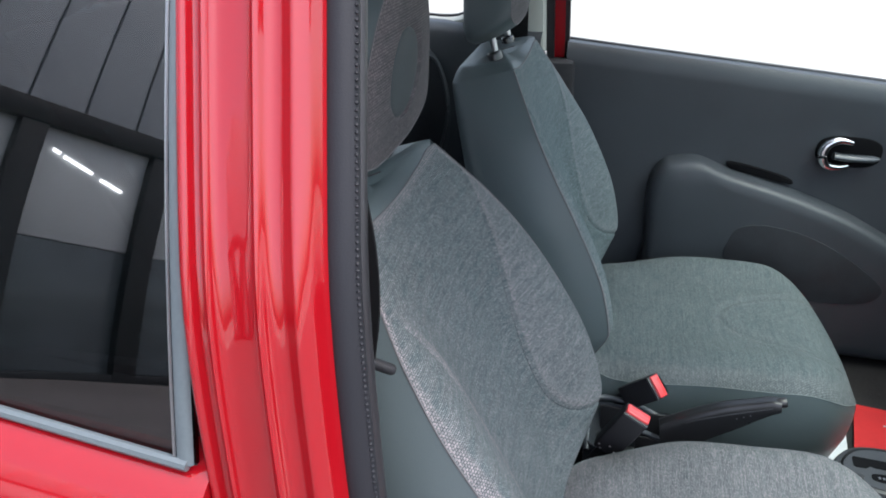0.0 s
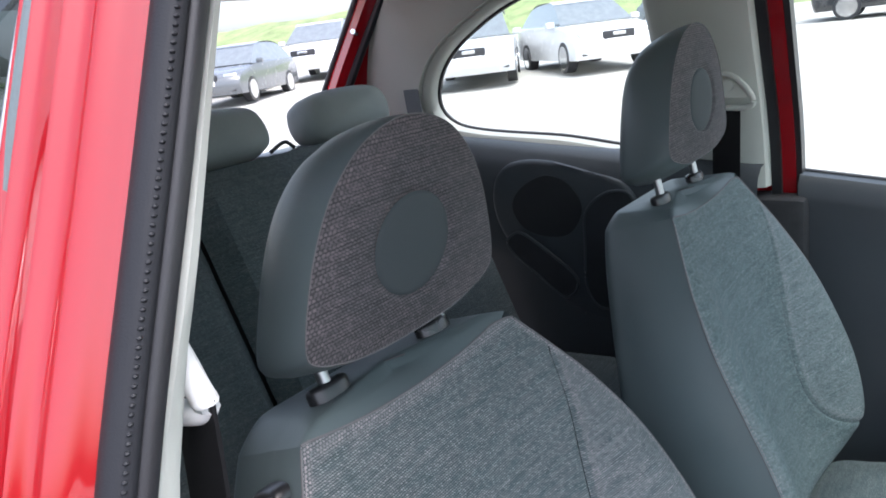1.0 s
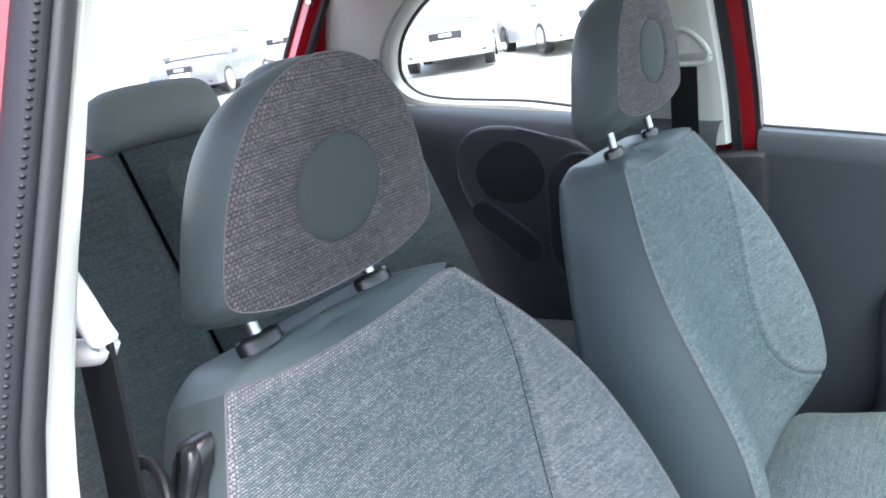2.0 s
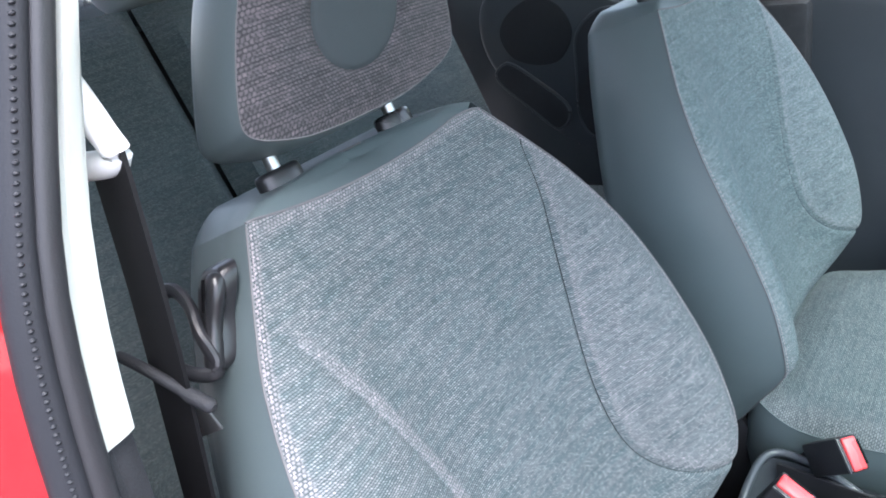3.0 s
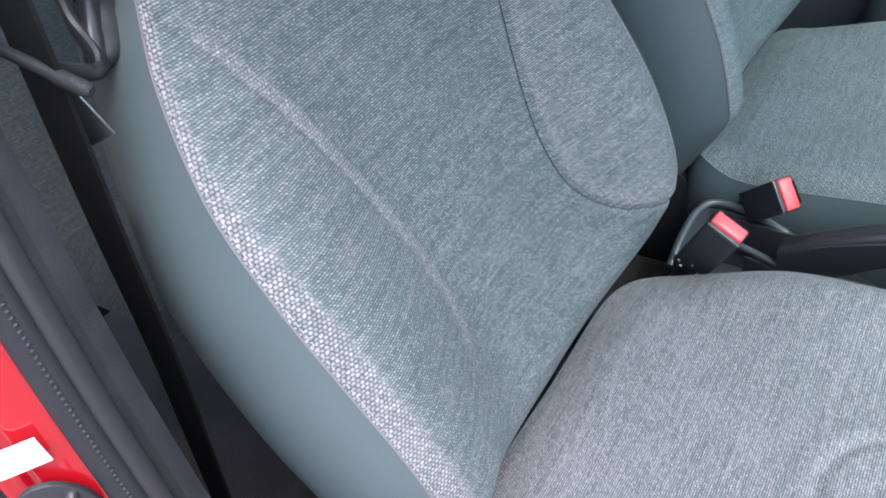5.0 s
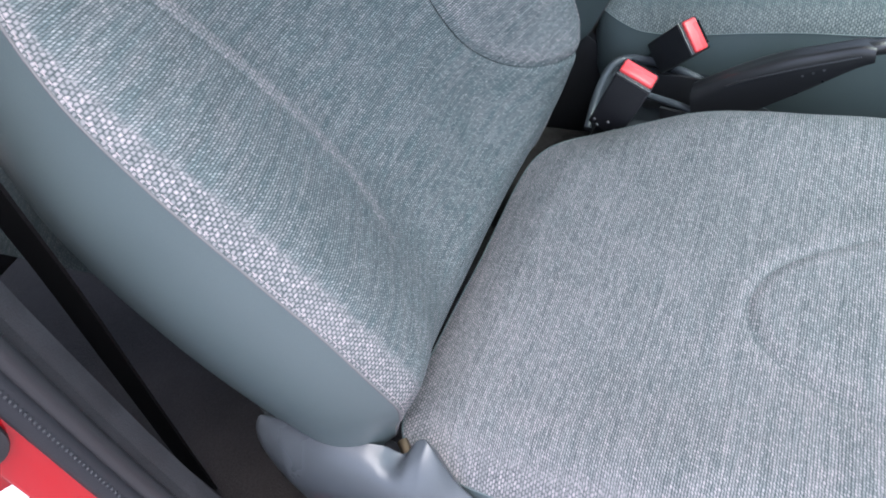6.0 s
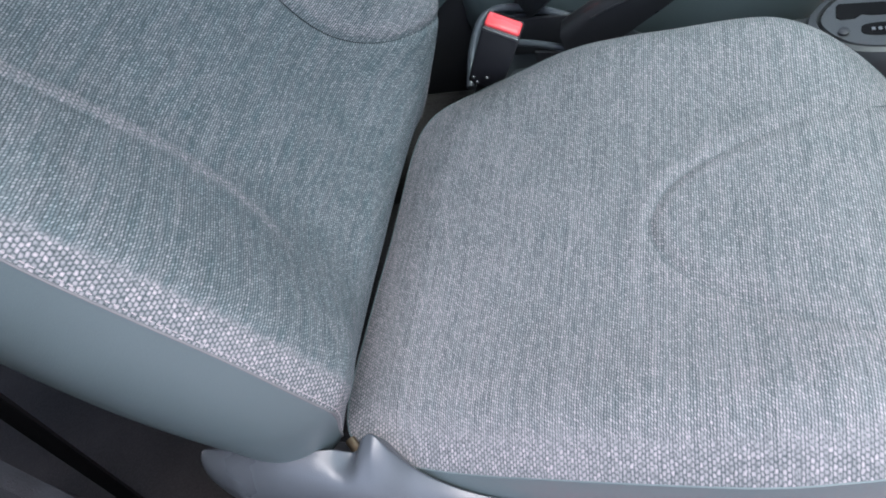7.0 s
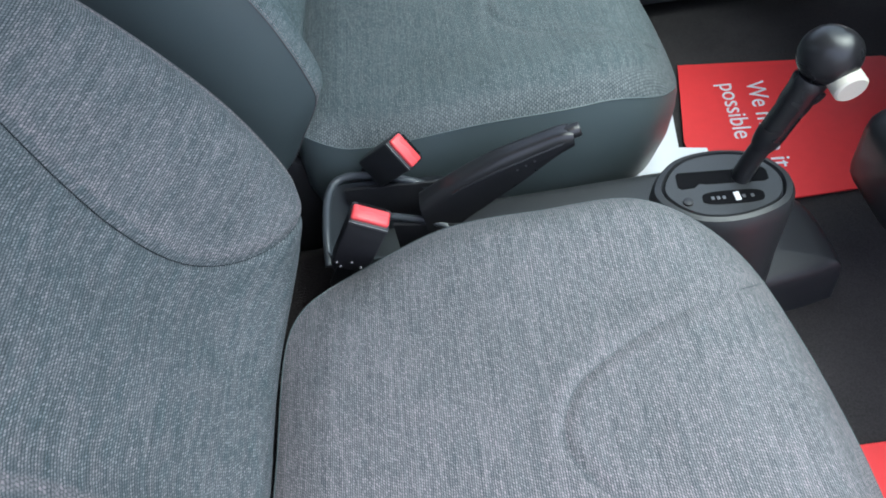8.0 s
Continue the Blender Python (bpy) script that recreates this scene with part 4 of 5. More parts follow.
part("rear_belt", ribbon([(-0.70, 1.656, 1.334), (-0.685, 1.647, 1.22), (-0.67, 1.634, 1.05)], 0.046, (1, 0, 0.1)), RECLINER, body, "grey rear belt")
part("hatch_sill", box((0.12, 1.10, 0.16), (-1.12, 1.06, 1.08), 0.03), RED, body)
part("lamp_cluster", box((0.10, 0.16, 0.10), (-1.08, 1.12, 1.27), 0.03, seg=4), CHROME, body, "clear rear lamp cluster")
part("parcel_shelf", box((0.30, 1.0, 0.02), (-0.98, 1.06, 0.98), 0.004), BLACK, body)

# ---- belts, buckles, console ----
belt = thing("seat_belt", "black seat belt hanging from a white guide on the pillar", "seat belt")
part("belt_webbing", ribbon(spline([(0.074, 0.480, 1.243), (0.084, 0.470, 1.185), (0.082, 0.464, 1.12), (0.056, 0.461, 1.00), (0.040, 0.460, 0.93), (0.012, 0.460, 0.81), (-0.034, 0.460, 0.65), (-0.105, 0.455, 0.36)], 40), 0.046, (1.0, -0.07, 0.0)), BELT, belt, "black woven webbing")
ring = [Vector(p) - Vector((0.010, 0.006, 0.012)) for p in spline([(0.098, 0.484, 1.250), (0.096, 0.482, 1.268), (0.084, 0.478, 1.300), (0.072, 0.474, 1.318), (0.058, 0.471, 1.300), (0.046, 0.468, 1.268), (0.046, 0.468, 1.250), (0.072, 0.476, 1.246)], 48, True)]
part("belt_guide", tube(ring, 0.0085, 10, True), WHITE, belt, "white plastic belt guide")
part("guide_bolt", tube([(0.052, 0.464, 1.316), (0.070, 0.476, 1.318), (0.074, 0.480, 1.319)], [0.015, 0.015, 0.010], 18), WHITE, belt)
tongue = part("belt_tongue", tube(spline([(0.046, 0.451, 1.110), (0.070, 0.455, 1.102), (0.100, 0.461, 1.088), (0.116, 0.465, 1.080)], 16), [0.0030] + [0.0038] * 9 + [0.0050] * 4 + [0.0048, 0.0030], 12), TRIM_BLACK, belt, "black plastic tongue head")
part("tongue_plate", box((0.024, 0.002, 0.034), (0.060, 0.478, 1.045), 0.0008, pose(0, 0, 0, 0, -20, 25)), POST, tongue, "steel latch plate")

far_belt = thing("seat_belt", "black seat belt on the pale far pillar", "seat belt")
part("belt_webbing", ribbon([(0.050, 1.648, 1.256), (0.048, 1.651, 1.15), (0.042, 1.660, 0.95)], 0.050, (1, 0, 0)), BELT, far_belt)
ring = spline([(0.026, 1.302), (0.052, 1.313), (0.082, 1.290), (0.097, 1.264), (0.088, 1.251), (0.050, 1.252), (0.022, 1.254), (0.018, 1.278)], 48, True)
part("belt_guide", tube([(x, 1.648, z) for x, z in ring], 0.0055, 10, True), TRIM_LIGHT, far_belt, "pale grey belt guide")
part("guide_plate", prism([(0.054 + (x - 0.054) * 0.9, 1.292 + (z - 1.292) * 0.55) for x, z in ring], 0.004, Matrix.Translation((0, 1.652, 0)) @ pose(0, 0, 0, 90)), TRIM_LIGHT, far_belt)
part("guide_bolt", tube([(0.055, 1.640, 1.293), (0.055, 1.664, 1.293)], [0.010, 0.012], 16), TRIM_LIGHT, far_belt)



def buckle(at, turn, group, length, spots):
    b = thing("belt_buckle", "black seat belt buckle with a red release button", "belt buckle", (0, 0, 0), group)
    b.matrix_world = Matrix.Translation(at) @ turn
    case = part("case", box((0.043, 0.026, length), (0, 0, -length / 2), 0.003, seg=3), BLACK, b)
    part("release_button", box((0.040, 0.018, 0.008), (0, -0.001, 0.0004), 0.0028, seg=3), RED_PLASTIC, b, "red release button")
    part("button_edge", box((0.042, 0.0008, 0.004), (0, -0.0127, -0.003), 0.0002), STEEL, b)
    part("slot", box((0.030, 0.004, 0.004), (0, 0.0098, 0.0), 0.0005), GATE_BLACK, b)
    part("stalk", box((0.022, 0.008, 0.09), (0, 0.002, -length - 0.03), 0.003), BLACK, b)
    for x, z in spots:
        part("rivet", tube([(x, -0.012, z - length), (x, -0.0148, z - length)], [0.0026, 0.0018], 10), STEEL, case)
    return b


def facing(axis, side):
    """A turn whose Z runs along axis and whose X leans to side."""
    z = Vector(axis).normalized()
    x = (Vector(side) - z * Vector(side).dot(z)).normalized()
    y = z.cross(x)
    return Matrix((x, y, z)).transposed().to_4x4()


buckle((0.347, 0.945, 0.682), pose(0, 0, 0, 8, 27, -8), "front buckles", 0.105, ((-0.016, 0.012), (0.000, 0.020), (0.012, 0.013), (-0.010, 0.005)))
buckle((0.384, 1.066, 0.652), facing((0.54, -0.46, 0.70), (0.66, -0.58, -0.48)), "front buckles", 0.088, ())

console = thing("centre_console", "black plastic centre console between the seats", "centre console")
so = spline([(0.268, 1.00), (0.264, 1.05), (0.270, 1.098), (0.300, 1.108), (0.40, 1.098), (0.50, 1.088), (0.505, 1.03), (0.50, 0.985), (0.40, 0.978), (0.30, 0.978)], 80, True)
smid = np.array((0.385, 1.04))
rows = []
for s, z in ((0.98, 0.36), (1.0, 0.50), (1.0, 0.566), (0.993, 0.571), (0.975, 0.572), (0.962, 0.569), (0.945, 0.560), (0.80, 0.515), (0.76, 0.490), (0.5, 0.486)):
    rows.append([(*(smid + (p - smid) * s), z - (0.05 * step(0.41, 0.49, p[0]) if z > 0.48 else 0)) for p in so])
part("tray", grid(rows, closed=True, cap_a=True, cap_b=True), TRIM_DARK, console, "grey plastic tray")
part("tray_rim", tube(spline([(0.270, 0.985, 0.560), (0.270, 1.030, 0.577), (0.273, 1.085, 0.580), (0.290, 1.109, 0.581), (0.330, 1.107, 0.579), (0.379, 1.092, 0.573), (0.425, 1.082, 0.550)], 40), 0.0055, 10), RECLINER, console, "satin moulded tray rim")
part("tray_rim", tube(spline([(0.322, 1.042, 0.577), (0.343, 1.035, 0.579), (0.375, 1.026, 0.577), (0.410, 1.014, 0.572), (0.440, 1.004, 0.555)], 24), 0.0045, 10), RECLINER, console)
part("divider", box((0.19, 0.005, 0.05), (0.445, 1.006, 0.548), 0.002, pose(0, 0, 0, 0, 0, -12)), BLACK, console)
part("tray_wall", box((0.17, 0.006, 0.06), (0.375, 1.088, 0.545), 0.003, pose(0, 0, 0, 0, 0, -5)), BLACK, console)
part("rear_cover", prism([(0.08, 0.655), (0.20, 0.617), (0.235, 0.575), (0.263, 0.532), (0.262, 0.40), (0.08, 0.36)], 0.012, Matrix.Translation((0, 1.162, 0)) @ pose(0, 0, 0, 90), 0.003), BLACK, console)
part("console_bridge", box((0.34, 0.10, 0.14), (0.58, 1.04, 0.46), 0.022, seg=4), HOUSING, console)

brake = thing("handbrake", "black plastic handbrake lever", "handbrake")
rows = []
for k in range(25):
    f = k / 24
    x = 0.395 + 0.178 * f
    hi = table((0.395, 0.415, 0.45, 0.488, 0.53, 0.563, 0.575), (0.603, 0.617, 0.638, 0.656, 0.669, 0.678, 0.676), x)
    lo = table((0.395, 0.423, 0.469, 0.514, 0.557, 0.575), (0.500, 0.556, 0.592, 0.622, 0.653, 0.662), x)
    wd, mid_z, h = 0.0165 - 0.004 * f, (hi + lo) / 2, (hi - lo) / 2
    top = min(h, 0.016)
    sec = spline([(-wd * 0.8, -h), (wd * 0.8, -h), (wd, -h * 0.8), (wd * 1.05, h - top), (wd * 0.72, h - 0.1 * top), (0, h), (-wd * 0.72, h - 0.1 * top), (-wd * 1.05, h - top), (-wd, -h * 0.8)], 36, True)
    rows.append([(x - 0.10 * q[1], 1.030 + q[0], mid_z + q[1]) for q in sec])
part("grip", grid(rows, closed=True, cap_a=True, cap_b=True), SATIN, brake, "moulded black grip")
part("grip_ridge", tube([(0.43 + 0.13 * k / 9, 1.0135 + 0.003 * k / 9, 0.621 + 0.0475 * (k / 9) ** 0.85) for k in range(10)], 0.0012, 6), SATIN, brake)
part("release_button", tube([(0.566, 1.03, 0.670), (0.580, 1.03, 0.674), (0.582, 1.03, 0.6745)], [0.0085, 0.0085, 0.007], 14), SATIN, brake)
for x in (0.508, 0.518, 0.528):
    z = 0.641 + (x - 0.508) * 0.45
    part("stud", tube([(x, 1.0175, z), (x, 1.0150, z)], 0.0015, 8), STEEL, brake)

shifter = thing("gear_selector", "black automatic gear selector with round knob and white button", "gear selector")
so = spline([(0.655, 0.985), (0.685, 1.03), (0.735, 1.04), (0.785, 1.025), (0.81, 0.985), (0.795, 0.945), (0.74, 0.928), (0.685, 0.94)], 60, True)
smid = np.array((0.735, 0.985))
rows = []
for s, z in ((1.02, 0.40), (1.0, 0.50), (1.02, 0.565), (1.03, 0.578), (1.01, 0.590), (0.96, 0.597), (0.87, 0.599), (0.855, 0.597), (0.85, 0.590), (0.835, 0.590), (0.83, 0.596), (0.81, 0.5985), (0.4, 0.599)):
    rows.append([(*(smid + (p - smid) * s), z) for p in so])
housing = part("housing", grid(rows, closed=True, cap_a=True, cap_b=True), HOUSING, shifter, "rounded black selector housing")
SLANT = pose(0, 0, 0, 0, 0, -6)
gate = [(-0.050, 0.010), (-0.047, 0.014), (0.046, 0.013), (0.049, 0.009), (0.049, -0.004), (0.044, -0.007), (-0.018, -0.006), (-0.026, -0.004), (-0.032, -0.010), (-0.046, -0.011), (-0.050, -0.007)]
# a thin plate on top; the slot's unlit depth is only its colour
part("gate", prism(gate, 0.0012, Matrix.Translation((0.735, 0.990, 0.5985)) @ SLANT), GATE_BLACK, shifter, "dark slot of the gate")
window = part("gear_window", prism(oval(0, 0, 0.033, 0.0095, power=0.6), 0.0012, Matrix.Translation((0.738, 0.962, 0.5985)) @ SLANT), GATE_BLACK, shifter, "dark gear indicator window")
part("pointer", box((0.006, 0.012, 0.0012), (0.742, 0.9615, 0.6002), 0.0003), WHITE, window, "white pointer")
for x in (0.716, 0.722, 0.728, 0.749, 0.758):
    part("mark", box((0.0034, 0.0044, 0.0008), (x, 0.9615 - (x - 0.738) * 0.1, 0.6000), 0.0002), STEEL, window)
part("lock_release", tube([(0.689, 0.964, 0.5980), (0.689, 0.964, 0.6012), (0.689, 0.964, 0.6016)], [0.0055, 0.0055, 0.0045], 16), BLACK, shifter)
part("lever", tube(spline([(0.752, 0.990, 0.585), (0.764, 0.989, 0.63), (0.774, 0.988, 0.655)], 8), [0.0125] * 8, 14, flat=0.8), SATIN, shifter, "flat black lever")
part("sleeve", tube(spline([(0.770, 0.989, 0.645), (0.786, 0.987, 0.69), (0.800, 0.985, 0.735)], 12), [0.0125, 0.0140] + [0.0152] * 5 + [0.0165] * 3 + [0.0175, 0.015], 16), SATIN, shifter, "thicker black grip sleeve")
part("knuckle", tube([(0.803, 0.984, 0.716), (0.808, 0.974, 0.713)], [0.008, 0.007], 14), SATIN, shifter)
rows = []
for k in range(13):
    a = math.pi * k / 12 - math.pi / 2
    r = 0.0275 * math.cos(a) ** 0.9 + 0.0005
    rows.append([(0.810 + r * math.cos(t) + 0.005 * math.sin(a), 0.985 + r * 0.95 * math.sin(t) - 0.004 * math.cos(t), 0.758 + 0.0275 * math.sin(a) - 0.005 * math.cos(t) * math.cos(a)) for t in (2 * math.pi * j / 24 for j in range(24))])
part("knob", grid(rows, closed=True, cap_a=True, cap_b=True), SATIN, shifter, "glossy black ball knob")
part("lock_button", tube([(0.821, 0.974, 0.741), (0.823, 0.955, 0.738), (0.8232, 0.9530, 0.7377)], [0.0160, 0.0160, 0.0140], 20), CREAM, shifter, "cream push button")
bo = spline([(0.60, 0.955), (0.72, 0.952), (0.83, 0.962), (0.905, 0.975), (0.922, 0.992), (0.905, 1.10), (0.80, 1.13), (0.60, 1.13)], 60, True)
bmid = np.array((0.77, 1.04))
rows = [[(*(bmid + (p - bmid) * s), z) for p in bo] for s, z in ((1.01, 0.33), (1.008, 0.365), (1.0, 0.385), (0.985, 0.398), (0.955, 0.408), (0.90, 0.413), (0.80, 0.416), (0.3, 0.418))]
part("base_plate", grid(rows, closed=True, cap_a=True, cap_b=True), BLACK, shifter).data.set_sharp_from_angle(angle=radians(85))


stack = thing("dashboard", "black lower dashboard and centre stack", "dashboard")
part("centre_panel", box((0.45, 0.14, 0.125), (1.172, 1.03, 0.513), 0.032, seg=5), BLACK, stack, "rounded black lower console end")
part("knee_panel", box((0.36, 0.10, 0.20), (1.066, 0.95, 0.765), 0.03, seg=4), BLACK, stack)
part("dash_body", box((0.50, 1.38, 0.34), (1.33, 1.064, 0.86), 0.08, seg=5), BLACK, stack)

# ---- mats ----
tagged(part("paper_mat", prism([(0.56, 1.17), (0.845, 1.17), (0.845, 1.286), (0.802, 1.297), (0.822, 1.43), (0.56, 1.43)], 0.002, Matrix.Translation((0, 0, 0.3398))), MAT_WHITE), "white paper floor mat on dark carpet", "floor mat")
red_mat = thing("paper_mat", "red paper floor mat with white lettering", "floor mat", (1.03, 1.31, 0.338))
part("sheet", prism([(-0.22, -0.155), (0.22, -0.155), (0.22, 0.03), (0.205, 0.09), (0.17, 0.13), (-0.17, 0.196), (-0.215, 0.0)], 0.003, Matrix.Translation((0, 0, -0.0015))), MAT_RED, red_mat)


def lettering(body_text, at, size, parent):
    cu = bpy.data.curves.new("lettering", "FONT")
    cu.body, cu.size, cu.extrude = body_text, size, 0.0004
    ob = new("lettering", cu)
    dg = bpy.context.evaluated_depsgraph_get()
    me = bpy.data.meshes.new_from_object(ob.evaluated_get(dg))
    bpy.data.objects.remove(ob)
    o = new("lettering", me)
    me.materials.clear()
    me.materials.append(MAT_WHITE)
    o.parent = parent
    o.matrix_local = Matrix.Translation(at) @ pose(0, 0, 0, 0, 0, -97)
    return o


lettering("We make it", (-0.073, 0.120, 0.0025), 0.044, red_mat)
lettering("possible", (-0.117, 0.127, 0.0025), 0.044, red_mat)
tagged(part("paper_mat", box((0.40, 0.36, 0.003), (1.06, 0.585, 0.3345), 0.001, seg=1), MAT_RED), "red paper floor mat in the driver's footwell", "floor mat")

# ---- driver's seat fittings ----
def on_back(points):
    return [bp(*p) for p in points]


plate = [(0.567, -0.004), (0.562, -0.016), (0.545, -0.021), (0.515, -0.021), (0.502, -0.014), (0.499, 0.000), (0.506, 0.008), (0.530, 0.008), (0.550, 0.017), (0.564, 0.016)]
rows = []
for grow, lift in ((1.0, -0.010), (1.0, 0.003), (0.93, 0.0055), (0.80, 0.0055), (0.2, 0.0055)):
    ring = []
    for u, w in spline(plate, 48, True):
        u, w = 0.533 + (u - 0.533) * grow, -0.003 + (w + 0.003) * grow
        ring.append(bp(u, -(0.186 + 0.50 * (0.55 - u)) - lift, w))
    rows.append(ring)
guide = part("belt_loop_base", grid(rows, closed=True, cap_b=True), SATIN, seat, "black plastic belt guide")
part("guide_ridge", tube(on_back(spline([(0.563, -0.186, 0.012), (0.550, -0.193, 0.013), (0.532, -0.202, 0.005), (0.512, -0.213, 0.003), (0.502, -0.217, 0.002)], 16)), [0.003, 0.0062] + [0.0072] * 4 + [0.0066] * 4 + [0.0075] * 4 + [0.0066, 0.003], 12), SATIN, guide)
part("guide_slot", tube(on_back([(0.561, -0.1875, -0.003), (0.540, -0.198, -0.007)]), 0.0028, 8, flat=0.6), GATE_BLACK, guide)
loop = spline([(0.503, -0.217, 0.006), (0.509, -0.229, -0.008), (0.530, -0.233, -0.026), (0.552, -0.223, -0.037), (0.565, -0.211, -0.037), (0.564, -0.201, -0.026), (0.549, -0.205, -0.008), (0.529, -0.214, 0.003)], 48, True)
part("belt_loop", tube(on_back(loop), 0.0046, 10, True, flat=1.3), BLACK, guide, "black plastic belt loop")
# recliner cover: a thin moulded shell that bulges outward below its lip
RX = (-0.145, -0.137, -0.120, -0.06, -0.02, -0.005, 0.004, 0.0095, 0.015, 0.022, 0.030, 0.036, 0.046, 0.063, 0.095, 0.13, 0.17, 0.28, 0.40)
RZ = (-0.004, 0.024, 0.034, 0.038, 0.034, 0.028, 0.020, 0.017, 0.021, 0.032, 0.037, 0.037, 0.027, 0.002, -0.024, -0.036, -0.043, -0.054, -0.066)
RY = (0.2475, 0.2475, 0.2475, 0.2475, 0.2430, 0.2385, 0.2370, 0.2360, 0.2340, 0.2290, 0.2255, 0.2280, 0.2350, 0.2420, 0.2475, 0.2500, 0.2515, 0.2515, 0.2515)
SX = (-0.145, -0.137, -0.120, -0.06, -0.02, 0.03, 0.063, 0.095, 0.13, 0.17, 0.28, 0.40)
SZ = (-0.004, 0.024, 0.034, 0.038, 0.035, 0.028, 0.000, -0.024, -0.036, -0.043, -0.054, -0.066)
SY = (0.2475, 0.2475, 0.2475, 0.2475, 0.2450, 0.2410, 0.2430, 0.2475, 0.2500, 0.2515, 0.2515, 0.2515)
rows = []
for x in [-0.145 + 0.003 * k for k in range(45)] + [-0.0105 + 0.001 * k for k in range(80)] + [0.072 + 0.008 * k for k in range(42)]:
    top = table(RX, RZ, x)
    arm = step(0.05, 0.17, x)
    y0 = -table(RX, RY, x)
    out = (0.2800 * (1 - arm) + 0.2615 * arm + y0) * min(1, max(0.0, (x + 0.146) / 0.050) ** 0.5)
    drop = (0.062 * (1 - arm) + 0.016 * arm) * min(1, 0.4 + (x + 0.145) / 0.06)
    calm, calm_y = table(SX, SZ, x), -table(SX, SY, x)
    foot = min(calm - drop - 0.012, -0.075 - 0.01 * arm)
    prof = [(y0 + 0.010, top - 0.045), (y0 + 0.004, top - 0.010), (y0 + 0.0022, top - 0.001), (y0 + 0.001, top), (y0 - 0.0004, top - 0.0004)]
    for j in range(1, 11):
        a = math.pi / 2 * j / 10
        f = step(0, 4, j)
        ya, za = y0 + (calm_y - y0) * f, top + (calm - top) * f
        prof.append((ya - 0.0004 - (out + ya - y0) * math.sin(a), za - 0.0004 - drop * (1 - math.cos(a)) - 0.004 * j / 10))
    prof.append((y0 - out * 0.95, foot))
    prof.append((y0 + 0.02, foot - 0.004))
    rows.append([(x, y, z) for y, z in prof])
part("recliner_cover", grid(rows), RECLINER, seat, "grey plastic recliner cover")
part("hinge_pin", tube([(0.002, -0.222, 0.012), (0.012, -0.232, 0.010)], 0.005, 12), BRASS, seat, "brass-coloured hinge pin")
part("hinge_bracket", box((0.05, 0.016, 0.05), (0.0, -0.225, -0.028), 0.006), BLACK, seat)

# ---- outdoors ----
def lie(x, y):
    """The yard rises gently away from the car."""
    return 0.033 * (-0.52 * x + 0.85 * y - 2.0)


ground = tagged(part("ground", grid([[(x, y, lie(x, y)) for x in (-400, -60, -10, 10, 60, 400)] for y in (-400, -60, -10, 10, 60, 400)]), GROUND), "pale gravel and concrete car park", "ground", kind="structure")


def parked_car(label, colour, at, heading, scale=1.0):
    car = thing("parked_car", label, "car", (0, 0, 0), "parked cars")
    paint = mottled("car_paint", colour, 0.25, relief=0.0, spread=0.05, coat=1.0)
    prof = spline([(2.05, 0.25), (2.12, 0.45), (2.05, 0.66), (1.75, 0.80), (1.05, 0.93), (0.9, 0.95), (-1.2, 1.0), (-1.95, 0.98), (-2.1, 0.8), (-2.12, 0.45), (-2.05, 0.25)], 60)
    rows = []
    for y, s in ((-0.88, 0.93), (-0.87, 0.96), (-0.80, 0.985), (-0.5, 1.0), (0.5, 1.0), (0.80, 0.985), (0.87, 0.96), (0.88, 0.93)):
        rows.append([(p[0] * s, y, 0.25 + (p[1] - 0.25) * s) for p in prof])
    part("body", grid(rows, closed=True, cap_a=True, cap_b=True), paint, car)
    cab = [(1.0, 0.92), (0.25, 1.38), (-0.1, 1.44), (-1.0, 1.43), (-1.5, 1.30), (-1.95, 0.96)]
    rows = [[(p[0], y * (1 - 0.20 * (p[1] - 0.92) / 0.5), p[1]) for p in spline(cab, 30)] for y in (-0.80, -0.4, 0.0, 0.4, 0.80)]
    part("glazing", grid(rows, closed=True, cap_a=True, cap_b=True), CAR_GLASS, car, "glazing full of sky reflections")
    roof = [(0.25, 1.385), (-0.1, 1.452), (-1.0, 1.442), (-1.5, 1.31)]
    part("roof", grid([[(p[0], y, p[1] + 0.008) for p in spline(roof, 16)] for y in (-0.66, -0.3, 0.3, 0.66)]), paint, car)
    for sx in (1.30, -1.30):
        for sy in (-0.80, 0.80):
            wheel = part("wheel", tube([(sx, sy - 0.11 * (1 if sy > 0 else -1), 0.31), (sx, sy + 0.09 * (1 if sy > 0 else -1), 0.31)], 0.31, 28), BLACK, car)
            part("rim", tube([(sx, sy + 0.085 * (1 if sy > 0 else -1), 0.31), (sx, sy + 0.10 * (1 if sy > 0 else -1), 0.31)], 0.235, 24), CHROME, wheel)
    part("grille", box((0.05, 0.66, 0.36), (2.072, 0, 0.57), 0.03), BLACK, car)
    part("badge_bar", box((0.03, 0.26, 0.07), (2.105, 0, 0.685), 0.01), CHROME, car)
    part("number_plate", box((0.03, 0.52, 0.11), (2.105, 0, 0.545), 0.004), WHITE, car)
    for sy in (-0.62, 0.62):
        part("fog_lamp", box((0.06, 0.30, 0.10), (2.045, sy, 0.37), 0.02), BLACK, car)
        part("headlight", box((0.16, 0.36, 0.15), (1.93, sy, 0.68), 0.04, seg=3), CHROME, car)
        part("mirror", box((0.12, 0.18, 0.12), (0.75, sy * 1.52, 0.98), 0.03), paint, car)
    car.matrix_world = pose(at[0], at[1], lie(at[0], at[1]), 0, 0, heading) @ Matrix.Diagonal((scale, scale, scale, 1))
    return car


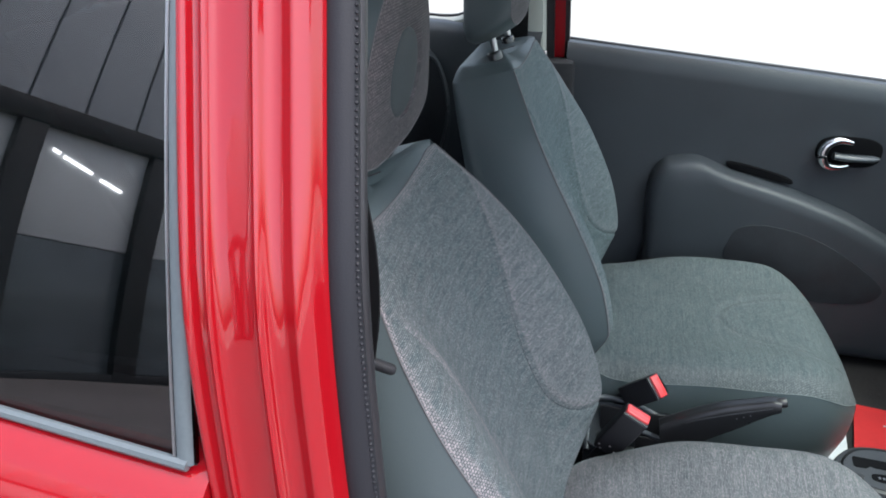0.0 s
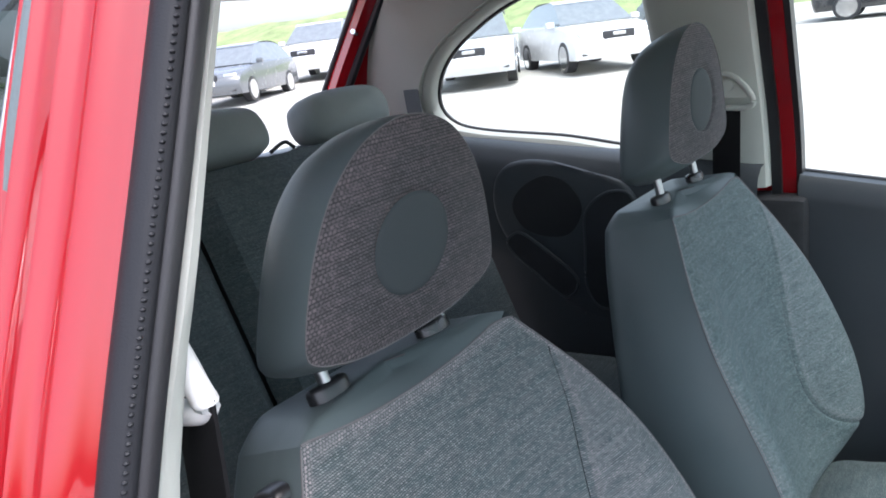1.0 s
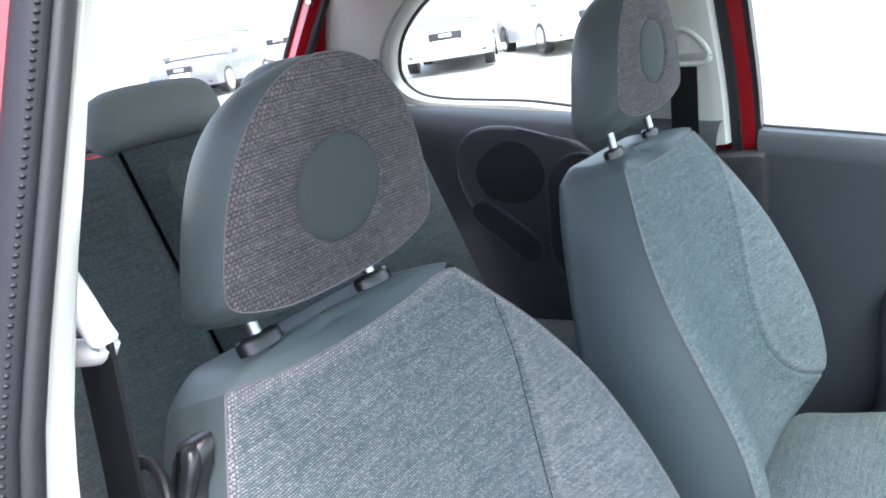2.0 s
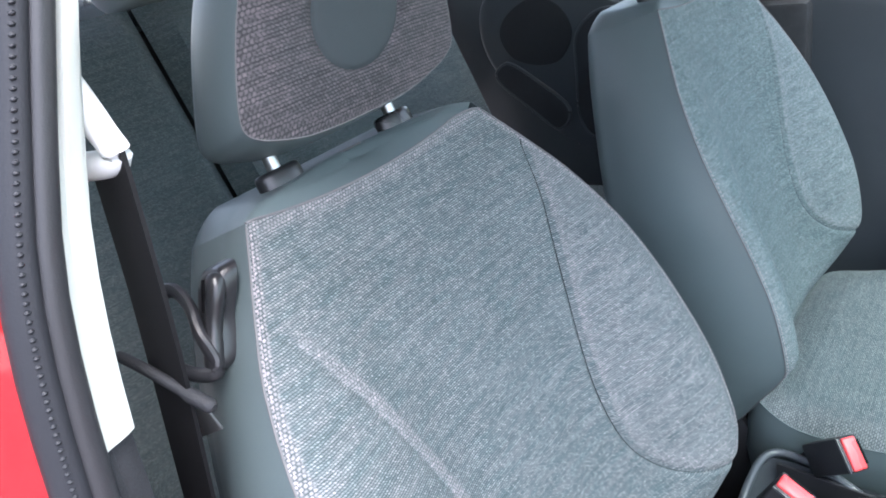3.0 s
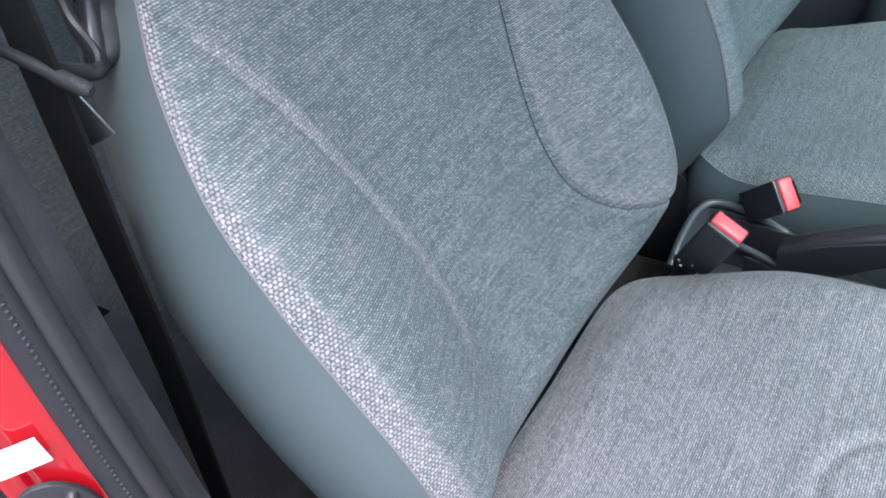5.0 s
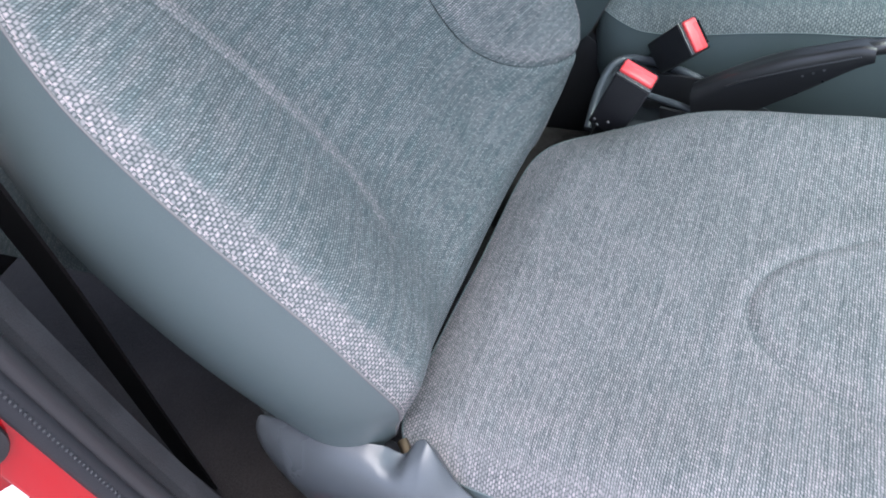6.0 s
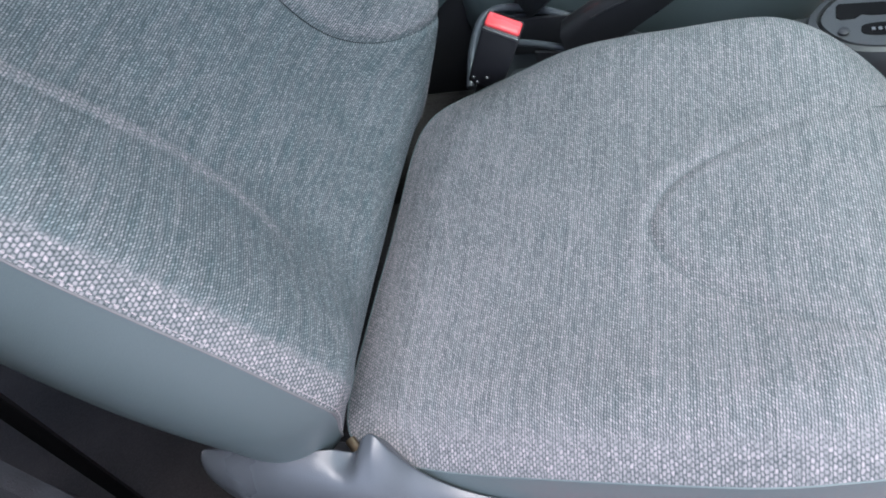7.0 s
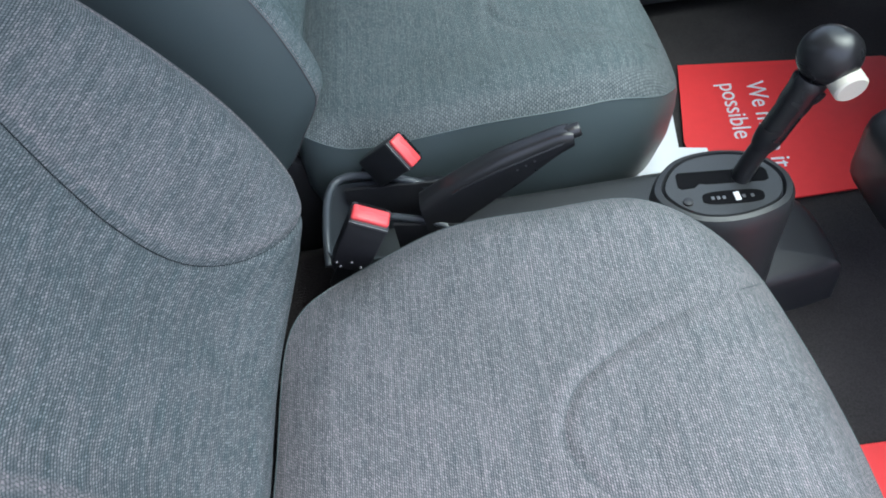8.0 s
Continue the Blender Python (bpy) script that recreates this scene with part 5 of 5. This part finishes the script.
parked_car("silver hatchback parked on pale gravel", (0.62, 0.63, 0.64), (-8.95, 14.0, 0), -60)
parked_car("white hatchback parked on pale gravel", (0.80, 0.80, 0.80), (-7.15, 15.5, 0), -43)
parked_car("grey saloon parked behind other cars", (0.16, 0.19, 0.22), (-8.3, 26.2, 0), -35)
parked_car("dark silver car parked on pale gravel", (0.12, 0.13, 0.14), (-16.0, 13.0, 0), -62)
parked_car("white car parked on pale gravel", (0.80, 0.80, 0.80), (-19.0, 15.6, 0), -55)
parked_car("white van standing behind parked cars", (0.80, 0.80, 0.80), (-18.6, 18.8, 0), -60, 1.25)
parked_car("black car standing far across the yard", (0.02, 0.02, 0.022), (-1.8, 24.4, 0), 4, 1.1)

bank_rows = []
for k in range(9):
    f = k / 8
    bank_rows.append([(-90 + 4 * j, 34 + 0.15 * j + 14 * f + 0.8 * math.sin(j * 1.7), lie(-90 + 4 * j, 34) + 0.02 + 3.2 * step(0, 1, f) + 0.25 * math.sin(j * 2.3 + k) * f) for j in range(26)])
tagged(part("grass_bank", grid(bank_rows), GRASS), "green grassy bank behind the parked cars", "grass", kind="stuff")

hall = thing("showroom", "grey panelled building with tall windows between dark posts", "building")
part("wall", box((12.7, 0.3, 7.8), (0.45, -0.35, 3.7), 0.02), FACADE, hall)
part("beam", box((12.7, 0.24, 0.36), (0.45, -0.08, 4.38), 0.02), BLACK, hall, "dark beam over the windows")
part("plinth", box((12.7, 0.20, 0.20), (0.45, -0.10, 0.02), 0.02), BLACK, hall)
for k in range(17):
    part("wall_panel", box((0.71, 0.06, 3.0), (-5.45 + 0.75 * k, -0.17, 6.08), 0.01), CLADDING, hall, "grey cladding panel")
for k in range(7):
    x = -5.93 + 1.83 * k
    part("post", box((0.34, 0.20, 4.2), (x, -0.08, 2.1), 0.02), BLACK, hall, "dark window post")
    if k < 6:
        for z0, z1, mat in ((2.36, 4.2, PANEL), (0.12, 2.34, SMOKED)):
            part("window", box((1.50, 0.06, z1 - z0), (x + 0.915, -0.16, (z0 + z1) / 2), 0.01), mat, hall)
        for j, w in () if k not in (2, 3) else ((0.30, 0.12), (0.62, 0.46), (1.12, 0.36)):
            part("strip_lamp", box((w, 0.04, 0.06), (x + j + 0.10, -0.11, 3.96 - 0.42 * j), 0.01, pose(0, 0, 0, 0, 21)), LAMP, hall, "lit strip lamp")
hall.matrix_world = pose(-6.549, -6.734, -0.14, 0, 0, -66.6)
slab = [[(x, y, lie(x, y) + 0.015) for x in (-14, -8, -3, 2, 7, 12)] for y in (-16, -12, -8, -4, 0.2)]
tagged(part("pavement", grid(slab), PAVING), "dark brown paving between the car and the building", "pavement", kind="structure")
